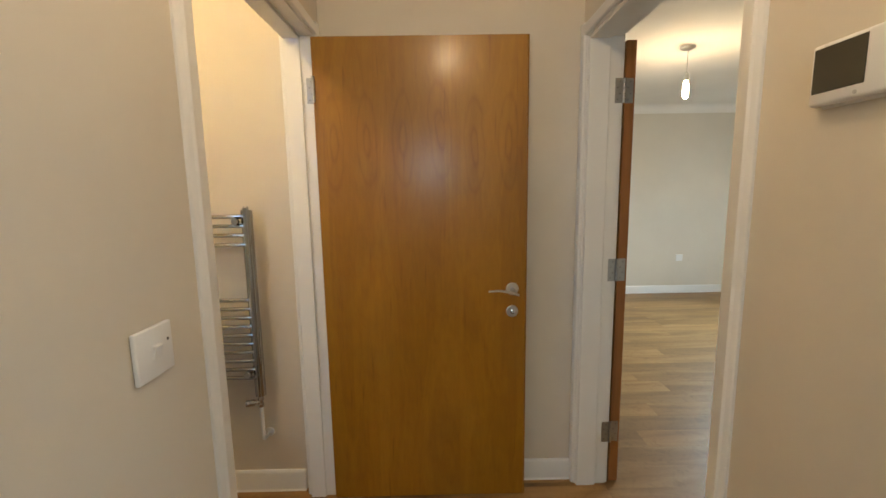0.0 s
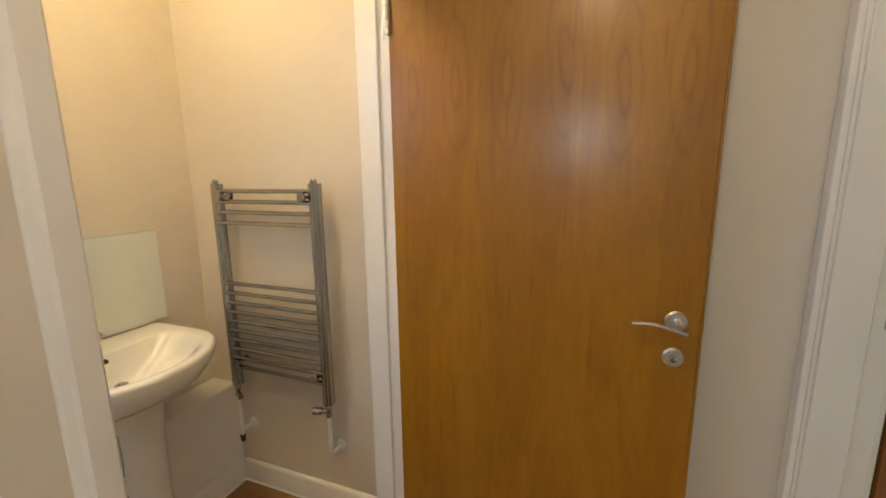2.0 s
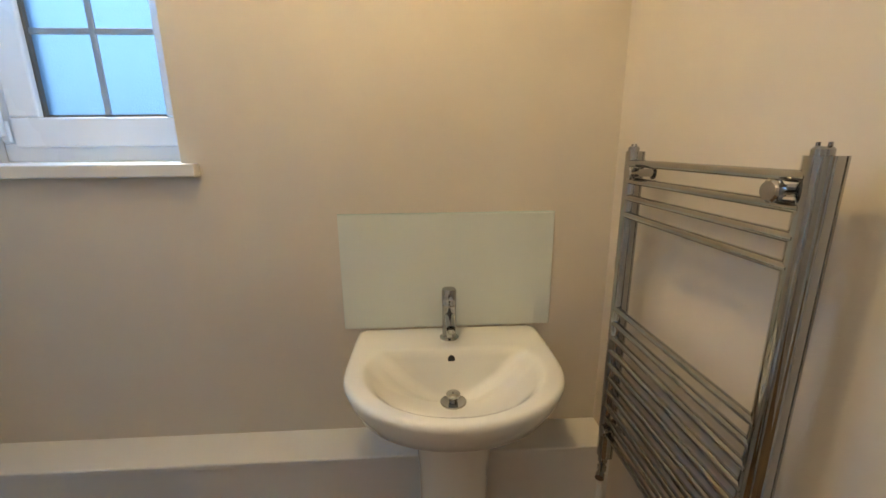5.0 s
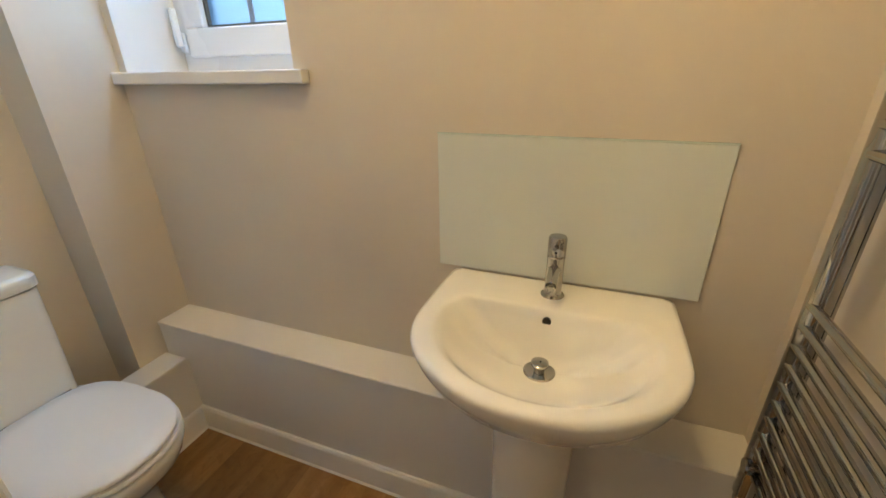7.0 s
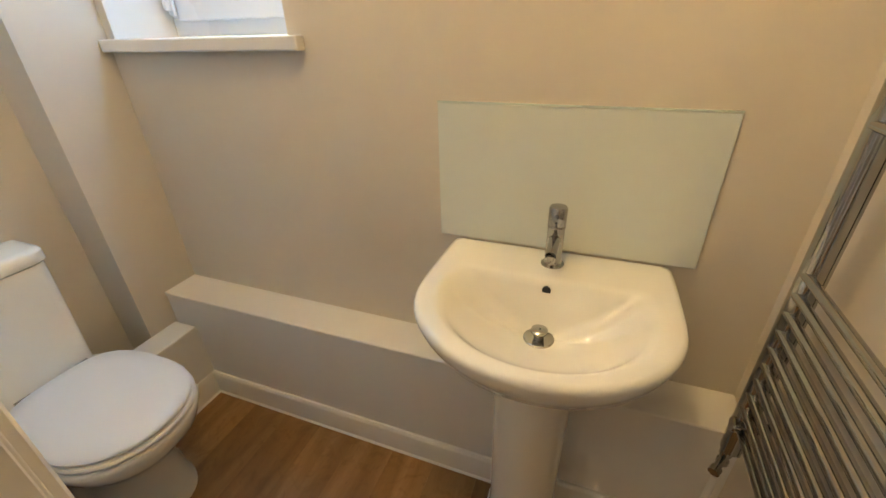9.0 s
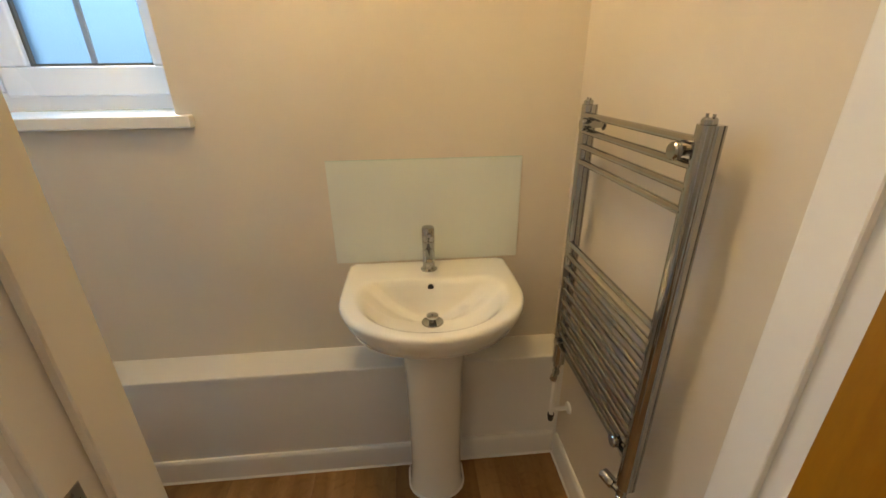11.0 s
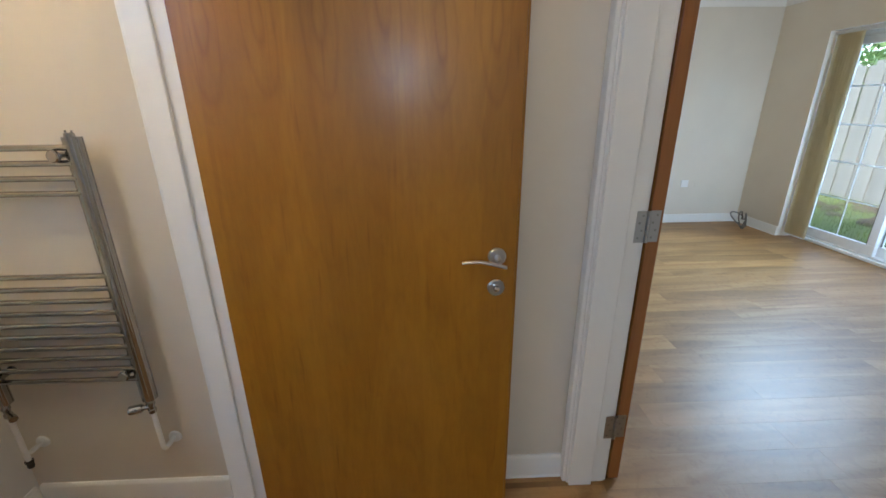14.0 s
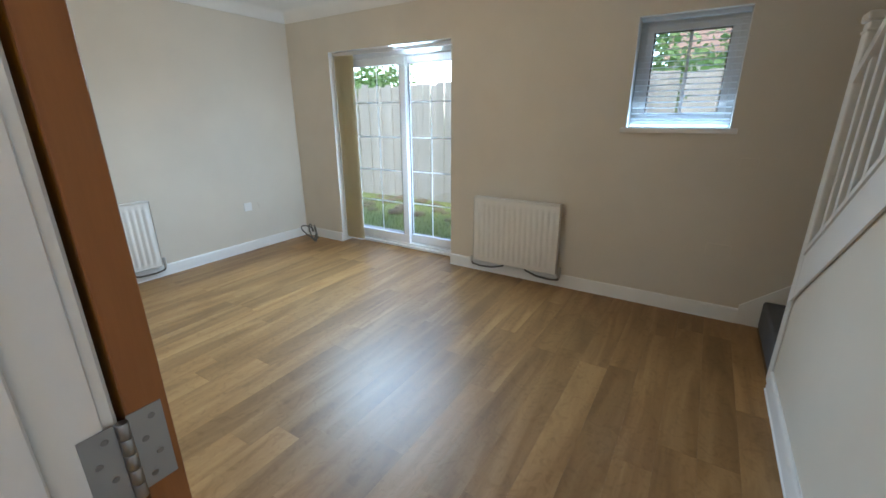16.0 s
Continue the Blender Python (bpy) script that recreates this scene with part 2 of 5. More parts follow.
M_BULB_LIV = glowing("living_bulb_glow", WARM_LIVING, LIVING_GLOW)
M_BULB_WC = glowing("opal_diffuser_glow", WARM_WC, WC_GLOW)


def grassy(name, stops):
    m, n, l, b = make(name, stops[0][1], 0.95, spec=0.2)
    v = mapped(n, l, (1, 1, 1))
    f = noise_at(n, l, v, 1.1, 6.0, 0.7)
    col = ramp(n, l, f, stops)
    g = ramp(n, l, noise_at(n, l, v, 45.0, 3.0), [(0.3, (0.6, 0.6, 0.6)), (0.7, (1, 1, 1))])
    l.new(mix(n, l, "MULTIPLY", 1.0, col, g), b.inputs["Base Color"])
    bump(n, l, b, noise_at(n, l, v, 60.0, 3.0), 0.8, 0.02)
    return m


M_GRASS = painted("yellow_green_grass_blade", (0.17, 0.21, 0.06), 0.7, 0.1, 0.3, 40.0)
M_LAWN = grassy("lawn", [(0.3, (0.085, 0.115, 0.045)), (0.5, (0.15, 0.175, 0.06)), (0.75, (0.2, 0.19, 0.085))])
M_SOIL = grassy("bare_soil", [(0.3, (0.09, 0.07, 0.045)), (0.7, (0.17, 0.13, 0.08))])
M_SLAB = painted("paving_slab", (0.33, 0.32, 0.3), 0.9, 0.8, 0.15, 60.0)
M_ROOF = painted("brown_roof_tile", (0.16, 0.1, 0.07), 0.85, 0.5, 0.2, 30.0)
M_RENDER = painted("pale_render", (0.62, 0.57, 0.48), 0.9, 0.5, 0.08, 50.0)
m_leaf, n_, l_, b_ = make("foliage", (0.06, 0.12, 0.025), 0.6, spec=0.3)
geo = n_.new("ShaderNodeNewGeometry")
l_.new(ramp(n_, l_, geo.outputs["Random Per Island"], [(0.0, (0.05, 0.085, 0.025)), (0.6, (0.09, 0.15, 0.045)), (1.0, (0.15, 0.2, 0.07))]), b_.inputs["Base Color"])
M_LEAF = m_leaf
b_.inputs["Base Color"].default_value = (0.12, 0.22, 0.05, 1)
let_through(M_LEAF, 0.4)


# ---- mesh helpers ----
def box(bm, lo, hi, bevel=0.0, seg=1):
    x0, y0, z0 = (min(a, b) for a, b in zip(lo, hi))
    x1, y1, z1 = (max(a, b) for a, b in zip(lo, hi))
    vs = [bm.verts.new(p) for p in ((x0, y0, z0), (x1, y0, z0), (x1, y1, z0), (x0, y1, z0), (x0, y0, z1), (x1, y0, z1), (x1, y1, z1), (x0, y1, z1))]
    fs = [bm.faces.new([vs[i] for i in f]) for f in ((0, 3, 2, 1), (4, 5, 6, 7), (0, 1, 5, 4), (1, 2, 6, 5), (2, 3, 7, 6), (3, 0, 4, 7))]
    if bevel:
        es = list({e for f in fs for e in f.edges})
        bmesh.ops.bevel(bm, geom=es, offset=bevel, segments=seg, affect="EDGES", profile=0.5)
    return bm


def boxes(*items, bevel=0.0, seg=1):
    bm = bmesh.new()
    for lo, hi in items:
        box(bm, lo, hi, bevel, seg)
    return bm


def loft(rings, cap0=True, cap1=True, bm=None):
    """Skin closed rings of equal length."""
    bm = bm or bmesh.new()
    rows = [[bm.verts.new(p) for p in r] for r in rings]
    n = len(rows[0])
    for a, b in zip(rows, rows[1:]):
        for i in range(n):
            j = (i + 1) % n
            bm.faces.new((a[i], a[j], b[j], b[i]))
    if cap0:
        bm.faces.new(rows[0][::-1])
    if cap1:
        bm.faces.new(rows[-1])
    bmesh.ops.recalc_face_normals(bm, faces=bm.faces[:])
    return bm


def tube(bm, pts, r, n=12, flat=1.0, side=(0, 0, 1)):
    """A round or flattened rod along a line of points; r is one radius or one for each point."""
    pts = [Vector(p) for p in pts]
    rs = r if isinstance(r, (list, tuple)) else [r] * len(pts)
    rings = []
    for i, p in enumerate(pts):
        d = (pts[min(i + 1, len(pts) - 1)] - pts[max(i - 1, 0)]).normalized()
        up = Vector(side)
        if abs(d.dot(up)) > 0.95:
            up = Vector((1, 0, 0)) if abs(d.x) < 0.9 else Vector((0, 1, 0))
        u = d.cross(up).normalized()
        w = u.cross(d).normalized()
        rings.append([p + u * (rs[i] * math.cos(2 * math.pi * k / n)) + w * (rs[i] * flat * math.sin(2 * math.pi * k / n)) for k in range(n)])
    return loft(rings, bm=bm)


def arc(c, r, a0, a1, n, f):
    """Points on an arc; f lays the two flat coordinates into space."""
    return [f(c[0] + r * math.cos(radians(a0 + (a1 - a0) * i / n)), c[1] + r * math.sin(radians(a0 + (a1 - a0) * i / n))) for i in range(n + 1)]


def lathe(axis_pt, prof, n=24, axis="z"):
    """Turn a profile of (radius, height) about an axis."""
    x, y, z = axis_pt
    rings = []
    for r, h in prof:
        ring = []
        for k in range(n):
            a = 2 * math.pi * k / n
            c, s = max(r, 1e-4) * math.cos(a), max(r, 1e-4) * math.sin(a)
            ring.append({"z": (x + c, y + s, z + h), "y": (x + c, y + h, z + s), "x": (x + h, y + c, z + s)}[axis])
        rings.append(ring)
    return loft(rings)


def link(name, bm, material, smooth=False):
    bmesh.ops.recalc_face_normals(bm, faces=bm.faces[:])
    me = bpy.data.meshes.new(name)
    bm.to_mesh(me)
    bm.free()
    if smooth:
        me.polygons.foreach_set("use_smooth", [True] * len(me.polygons))
        me.set_sharp_from_angle(angle=radians(smooth if smooth is not True else 40))
    me.materials.append(material)
    return new(name, me)


def part(name, bm, material, parent, label="", smooth=False):
    ob = link(name, bm, material, smooth)
    ob.parent = parent
    ob.matrix_parent_inverse = parent.matrix_basis.inverted()
    return tagged(ob, label)


def thing(name, at, label, category, group="", kind=""):
    ob = new(name)
    ob.empty_display_size = 0.1
    ob.matrix_basis = Matrix.Translation(at)
    return tagged(ob, label, category, group, kind)


def structure(name, bm, material, label, category="", smooth=False):
    return tagged(link(name, bm, material, smooth), label, category or name.split("_")[0], "", "structure")


# ---- setting ----
H = 2.4
WX, EX = 0.0, 1.11            # hall faces
WT, ET = -0.12, 1.25          # far faces of those walls
END = 0.09
WCW, WCN, WCS = -0.975, 0.05, -1.95
LE, LN, LS = 4.40, 3.60, -0.91
HS = -3.1
STS = -1.85

structure("wall_hall_west", boxes(((WT, HS, 0), (WX, -0.882, H)), ((WT, -0.882, 2.025), (WX, 0.025, H)), ((WT, 0.025, 0), (WX, END, H))), M_WALL,
          "ivory painted wall between hall and cloakroom", "wall")
structure("wall_hall_end", boxes(((WT, END, 0), (ET, END + 0.12, H))), M_WALL, "ivory painted end wall of the hall", "wall")
structure("wall_hall_east", boxes(((EX, HS, 0), (ET, -0.885, H)), ((EX, -0.885, 2.025), (ET, 0.065, H)), ((EX, 0.065, 0), (ET, END, H)),
                                  ((EX, END + 0.12, 0), (ET, LN + 0.1, H + 0.1))), M_WALL, "ivory painted wall between hall and living room", "wall")
structure("wall_hall_south", boxes(((WT, HS - 0.12, 0), (0.1, HS, H)), ((1.01, HS - 0.12, 0), (ET, HS, H)), ((0.1, HS - 0.12, 2.06), (1.01, HS, H))), M_WALL, "plain ivory wall closing the hall", "wall")
structure("wall_cloakroom_north", boxes(((WCW - 0.3, WCN, 0), (WT, END + 0.12, H))), M_WALL, "ivory painted cloakroom wall behind the towel rail", "wall")
structure("wall_cloakroom_west", boxes(((WCW - 0.3, WCS - 0.12, 0), (WCW, -1.77, H)), ((WCW - 0.3, -1.135, 0), (WCW, WCN, H)),
                                       ((WCW - 0.3, -1.77, 0), (WCW, -1.135, 1.27)), ((WCW - 0.3, -1.77, 2.06), (WCW, -1.135, H))), M_WALL,
          "ivory painted cloakroom wall with a small window", "wall")
structure("wall_cloakroom_south", boxes(((WCW, WCS - 0.12, 0), (WT, WCS, H))), M_WALL, "ivory painted wall behind the toilet", "wall")
structure("wall_pier", boxes(((WCW, WCS, 0), (-0.738, -1.80, H))), M_WALL, "ivory painted boxed pier in the cloakroom corner", "wall")
structure("wall_living_north", boxes(((ET, LN, 0), (LE + 0.3, LN + 0.12, H + 0.1))), M_WALL, "ivory painted living room wall", "wall")
structure("wall_living_east", boxes(((LE, STS - 0.1, 0), (LE + 0.3, -0.535, H + 0.1)), ((LE, -0.535, 0), (LE + 0.3, 0.08, 1.27)),
                                    ((LE, -0.535, 1.992), (LE + 0.3, 0.08, H + 0.1)), ((LE, 0.08, 0), (LE + 0.3, 1.525, H + 0.1)),
                                    ((LE, 1.525, 2.0), (LE + 0.3, 2.99, H + 0.1)), ((LE, 2.99, 0), (LE + 0.3, LN, H + 0.1))), M_WALL,
          "ivory painted garden wall with patio door and window", "wall")
structure("wall_stair_south", boxes(((ET, STS - 0.1, 0), (LE, STS, H + 0.1))), M_WALL, "ivory painted wall beside the stairs", "wall")
structure("wall_stair_west", boxes(((ET, STS, 0), (ET + 0.08, LS, H + 0.1))), M_WALL, "plain ivory wall closing the stairs", "wall")

structure("ceiling_hall", boxes(((WT, HS, H), (ET, END + 0.12, H + 0.1))), M_CEIL, "white painted hall ceiling", "ceiling")
structure("ceiling_cloakroom", boxes(((WCW - 0.3, WCS - 0.12, H), (WT, WCN + 0.16, H + 0.1))), M_CEIL, "white painted cloakroom ceiling", "ceiling")
structure("ceiling_living", boxes(((ET - 0.14, STS - 0.1, 2.42), (LE + 0.3, LN + 0.12, 2.55))), M_CEIL, "white painted living room ceiling", "ceiling")


def cove(name, a, b, inward):
    """A hollow plaster cove between wall and ceiling from a to b."""
    bm = bmesh.new()
    r = 0.10
    prof = [(0.0, 2.419), (0.0, 2.319), (0.012, 2.319)]
    prof += [(0.012 + (r - 0.012) * (1 - math.cos(t)), 2.319 + r * math.sin(t)) for t in [i * math.pi / 16 for i in range(1, 9)]]
    rings = []
    for p in (a, b):
        rings.append([(p[0] + inward[0] * d, p[1] + inward[1] * d, z) for d, z in prof])
    loft(rings, bm=bm)
    return structure(name, bm, M_CEIL, "white plaster cove along the living room ceiling", "trim", 50)


cove("trim_cove_north", (ET, LN, 0), (LE, LN, 0), (0, -1))
cove("trim_cove_east", (LE, LS, 0), (LE, LN, 0), (-1, 0))
cove("trim_cove_west", (ET, LS, 0), (ET, LN, 0), (1, 0))


def skirting(name, a, b, inward, h=0.1, t=0.015):
    """A skirting board with a rounded top edge."""
    prof = [(0, 0.0), (t, 0.0), (t, h - 0.012), (t - 0.003, h - 0.005), (t - 0.008, h), (0, h)]
    rings = [[(p[0] + inward[0] * d, p[1] + inward[1] * d, z) for d, z in prof] for p in (a, b)]
    ob = structure(name, loft(rings), M_GLOSS, "white gloss skirting board", "baseboard", 40)
    bead = [(t, 0.0005), (t + 0.006, 0.0005), (t + 0.004, 0.0035), (t + 0.0015, 0.006), (t, 0.0065)]
    part("sealant_bead", loft([[(p[0] + inward[0] * d, p[1] + inward[1] * d, z) for d, z in bead] for p in (a, b)]), M_PLASTIC, ob, "white sealant bead", 50)
    return ob


skirting("baseboard_hall_end", (0.0, END), (EX - 0.016, END), (0, -1))
skirting("baseboard_hall_west", (WX, HS), (WX, -0.914), (1, 0))
skirting("baseboard_hall_east", (EX, HS), (EX, -0.926), (-1, 0))
skirting("baseboard_living_north", (ET, LN), (LE, LN), (0, -1))
skirting("baseboard_living_east_a", (LE, 2.99), (LE, LN - 0.016), (-1, 0))
skirting("baseboard_living_east_b", (LE, -0.79), (LE, 1.525), (-1, 0), 0.105)
skirting("baseboard_living_west", (ET, 0.12), (ET, LN), (1, 0))
skirting("baseboard_cloakroom_north", (-0.83, WCN), (-0.155, WCN), (0, -1))
skirting("baseboard_cloakroom_boxing", (-0.845, -1.70), (-0.845, WCN - 0.016), (1, 0))
skirting("baseboard_cloakroom_south", (-0.83, -1.70), (-0.60, -1.70), (0, 1))
skirting("baseboard_stair_panel", (ET + 0.08, LS), (3.60, LS), (0, 1), 0.11)

# pipe boxing with a ledge below the basin, and the low boxing behind the toilet
structure("trim_boxing_ledge", boxes(((WCW, -1.80, 0), (-0.845, WCN, 0.445))), M_GLOSS, "white painted pipe boxing below the basin", "boxing")
structure("trim_boxing_top", boxes(((WCW, -1.80, 0.446), (-0.840, WCN, 0.463)), bevel=0.003), M_GLOSS, "white gloss ledge on the pipe boxing", "ledge")
structure("trim_low_boxing", boxes(((-0.845, -1.80, 0), (-0.60, -1.70, 0.315))), M_GLOSS, "white painted low boxing beside the toilet", "boxing")
structure("trim_low_boxing_top", boxes(((-0.838, -1.80, 0.316), (-0.60, -1.695, 0.331)), bevel=0.003), M_GLOSS, "white gloss top of the low boxing", "ledge")


def door_case(name, x0, x1, y0, y1, leaf_side, label):
    """Lining, stop and architraves of a doorway in a wall that runs along y. leaf_side: +1 or -1, the face at which the leaf closes."""
    top = 2.0
    t = 0.025
    ob = thing(name, ((x0 + x1) / 2, (y0 + y1) / 2, 0), label, "door frame", "", "structure")
    a, b = x0 - 0.002, x1 + 0.002
    for nm, lo, hi in (("jamb", (a, y0 - t, 0), (b, y0, top)), ("jamb", (a, y1, 0), (b, y1 + t, top)), ("head", (a, y0 - t, top), (b, y1 + t, top + t))):
        part(nm, boxes((lo, hi), bevel=0.0015), M_GLOSS, ob)
    s0, s1 = (x0 + 0.004, x1 - 0.05) if leaf_side > 0 else (x0 + 0.05, x1 - 0.004)
    for lo, hi in (((s0, y0, 0), (s1, y0 + 0.013, top - 0.013)), ((s0, y1 - 0.013, 0), (s1, y1, top - 0.013)), ((s0, y0, top - 0.013), (s1, y1, top))):
        part("door_stop", boxes((lo, hi), bevel=0.002), M_GLOSS, ob)
    w = 0.05
    for xs, d in ((x0, -1), (x1, 1)):
        far = min(y1 + 0.006 + w, END - 0.003) if (xs == WX or xs == EX) else y1 + 0.006 + w
        if xs == WT:
            far = WCN - 0.003
        def moulded(a, b, lo, hi, upright):
            """A board from its inner edge a to its outer edge b, thinning to the outer edge."""
            g = 1 if b > a else -1
            prof = [(a, 0.0), (a, 0.012), (a + g * 0.004, 0.016), (b - g * 0.016, 0.017), (b - g * 0.011, 0.0125), (b - g * 0.003, 0.0085), (b, 0.006), (b, 0.0)]
            return loft([[(xs + d * q, p, e) if upright else (xs + d * q, e, p) for p, q in prof] for e in (lo, hi)])
        zt = top + 0.006
        part("architrave", moulded(y0 - 0.006, y0 - 0.006 - w, 0, zt + w, True), M_GLOSS, ob)
        if far - y1 - 0.006 > 0.045:
            part("architrave", moulded(y1 + 0.006, far, 0, zt + w, True), M_GLOSS, ob)
        else:
            part("architrave", boxes(((xs, y1 + 0.006, 0), (xs + d * 0.016, far, zt + w)), bevel=0.004, seg=2), M_GLOSS, ob)
        part("architrave", moulded(zt, zt + w, y0 - 0.006, y1 + 0.006, False), M_GLOSS, ob)
    return ob


case_wc = door_case("door_frame_1", WT, WX, -0.857, 0.0, 1, "white gloss cloakroom door frame with worn paint")
case_liv = door_case("door_frame_2", EX, ET, -0.86, 0.04, 1, "white gloss living room door frame with steel hinges")
for z in (0.966, 0.872):
    plate = part("strike_plate", boxes(((-0.03, -0.8568, z - 0.032), (0.0022, -0.8556, z + 0.032)), bevel=0.0004), M_HINGE, case_wc, "dark steel strike plate")
    part("plate_lip", boxes(((0.0022, -0.8625, z - 0.016), (0.0036, -0.8556, z + 0.016)), bevel=0.0004), M_HINGE, plate)
    # solid black block in place of the dark inside the bolt hole
    part("bolt_hole", boxes(((-0.024, -0.8557, z - 0.014), (-0.009, -0.8552, z + 0.014))), M_DARK, plate)
    for dz in (-0.025, 0.025):
        part("screw", lathe((-0.016, -0.8557, z + dz), [(0.0, 0.0), (0.0035, 0.0), (0.003, 0.0006), (0, 0.0006)], 10, "y"), M_SCREW, plate)


def hinge(parent, knuckle, plate_a, plate_b, z):
    """A butt hinge: two screwed plates and a knuckle of five barrels."""
    x, y = knuckle
    h = part("hinge", boxes(((plate_a[0], plate_a[1], z - 0.05), (plate_a[2], plate_a[3], z + 0.05))), M_HINGE, parent, "dull steel butt hinge")
    part("hinge_leaf", boxes(((plate_b[0], plate_b[1], z - 0.05), (plate_b[2], plate_b[3], z + 0.05))), M_HINGE, h)
    for k in range(5):
        part("knuckle", lathe((x, y, z - 0.05 + k * 0.02 + 0.0005), [(0.0, 0), (0.0058, 0), (0.0064, 0.001), (0.0064, 0.018), (0.0058, 0.019), (0, 0.019)], 12), M_HINGE, h, "", 40)
    for p in (plate_a, plate_b):
        for dz, f in ((-0.036, 0.35), (-0.012, 0.65), (0.012, 0.35), (0.036, 0.65)):
            if abs(p[3] - p[1]) < abs(p[2] - p[0]):
                part("screw", lathe((p[0] + (p[2] - p[0]) * f, min(p[1], p[3]) - 0.0006, z + dz), [(0, 0), (0.0032, 0), (0.004, 0.0008)], 8, "y"), M_SCREW, h)
            else:
                part("screw", lathe((max(p[0], p[2]), p[1] + (p[3] - p[1]) * f, z + dz), [(0.004, 0), (0.0032, 0.0006), (0, 0.0006)], 8, "x"), M_SCREW, h)
    return h


def lever(parent, cx, y, z, to_left=True, side=-1):
    """Round rose with a gently bowed lever, and the privacy rose below. side: the way in which it stands out along y."""
    d = -1 if to_left else 1
    s = side
    rose = part("handle_rose", lathe((cx, y, z), [(0.0, 0.0), (0.0265, 0.0), (0.0265, s * 0.006), (0.0235, s * 0.009), (0.0, s * 0.009)], 28, "y"), M_SATIN, parent, "satin steel round rose", 35)
    bm = bmesh.new()
    tube(bm, [(cx, y + s * 0.008, z), (cx, y + s * 0.035, z), (cx, y + s * 0.048, z - 0.002)], 0.0085, 12)
    part("spindle", bm, M_SATIN, rose, "", 40)
    bm = bmesh.new()
    pts, rs = [], []
    for i in range(15):
        u = i / 14
        pts.append((cx - d * 0.02 + d * 0.125 * u, y + s * (0.05 - 0.004 * u), z - 0.016 + 0.02 * math.sin(min(1, u * 1.15) * math.pi / 2) - 0.012 * max(0, u - 0.6)))
        rs.append(0.0085 - 0.0035 * abs(u - 0.3))
    tube(bm, pts, rs, 12, 0.6)
    part("lever", bm, M_SATIN, rose, "bowed satin steel lever", 50)
    lock = part("privacy_rose", lathe((cx, y, z - 0.098), [(0.0, 0.0), (0.0255, 0.0), (0.0255, s * 0.005), (0.022, s * 0.008), (0.0, s * 0.008)], 28, "y"), M_SATIN, parent, "satin steel privacy lock rose", 35)
    bm = lathe((cx, y + s * 0.008, z - 0.098), [(0.0, 0), (0.009, 0), (0.0085, s * 0.01), (0.0, s * 0.013)], 16, "y")
    part("thumb_turn", bm, M_CHROME, lock, "", 40)


# cloakroom door, open at a right angle across the hall's end
wc_door = thing("door_1", (0.006, -0.003, 0), "open flush door in honey oak veneer with a steel lever", "door")
part("leaf", boxes(((-0.002, -0.025, 0.008), (0.850, 0.019, 1.988)), bevel=0.0012), M_OAK, wc_door)
part("lipping", boxes(((0.8505, -0.0252, 0.008), (0.8565, 0.0192, 1.988)), bevel=0.001), M_OAK, wc_door)
part("latch_plate", boxes(((0.8566, -0.012, 0.90), (0.8576, 0.008, 0.975))), M_SATIN, wc_door)
lever(wc_door, 0.795, -0.0252, 0.968)
for z in (1.79,):
    hinge(wc_door, (0.0005, -0.031), (-0.034, -0.0002, -0.004, 0.0004), (-0.0038, -0.022, -0.0022, 0.012), z)

# front door behind the walker: a plain white leaf with a small obscured pane
front = thing("door_4", (0.555, HS - 0.06, 0), "closed white front door with an obscured glass pane", "front door", "", "structure")
for lo, hi in (((0.1, 0), (0.16, 2.06)), ((0.95, 0), (1.01, 2.06)), ((0.16, 2.0), (0.95, 2.06))):
    part("frame", boxes(((lo[0], HS - 0.11, lo[1]), (hi[0], HS - 0.01, hi[1])), bevel=0.003), M_UPVC, front)
for lo, hi in (((0.163, 0.01), (0.947, 1.50)), ((0.163, 1.86), (0.947, 1.997)), ((0.163, 1.50), (0.27, 1.86)), ((0.56, 1.50), (0.947, 1.86))):
    part("leaf_panel", boxes(((lo[0], HS - 0.08, lo[1]), (hi[0], HS - 0.03, hi[1]))), M_UPVC, front)
fp = part("pane", boxes(((0.268, HS - 0.058, 1.498), (0.562, HS - 0.052, 1.862))), M_FROST, front)
fp.visible_shadow = False
part("letter_plate", boxes(((0.42, HS - 0.0295, 0.95), (0.69, HS - 0.02, 1.02)), bevel=0.003), M_SATIN, front)

# living room door, swung right back against the wall
liv_door = thing("door_2", (1.27, 0.05, 0), "open flush oak door with red hardwood edge, folded back", "door")
part("leaf", boxes(((1.274, 0.052, 0.008), (1.313, 0.885, 1.985)), bevel=0.0012), M_OAK, liv_door)
part("lipping", boxes(((1.2735, 0.045, 0.008), (1.3135, 0.0515, 1.985)), bevel=0.0012), M_LIP, liv_door, "reddish hardwood edge with chipped veneer")
for z in (1.785, 1.028, 0.262):
    hinge(liv_door, (1.2655, 0.037), (1.228, 0.0388, 1.260, 0.0396), (1.272, 0.0436, 1.306, 0.0446), z)


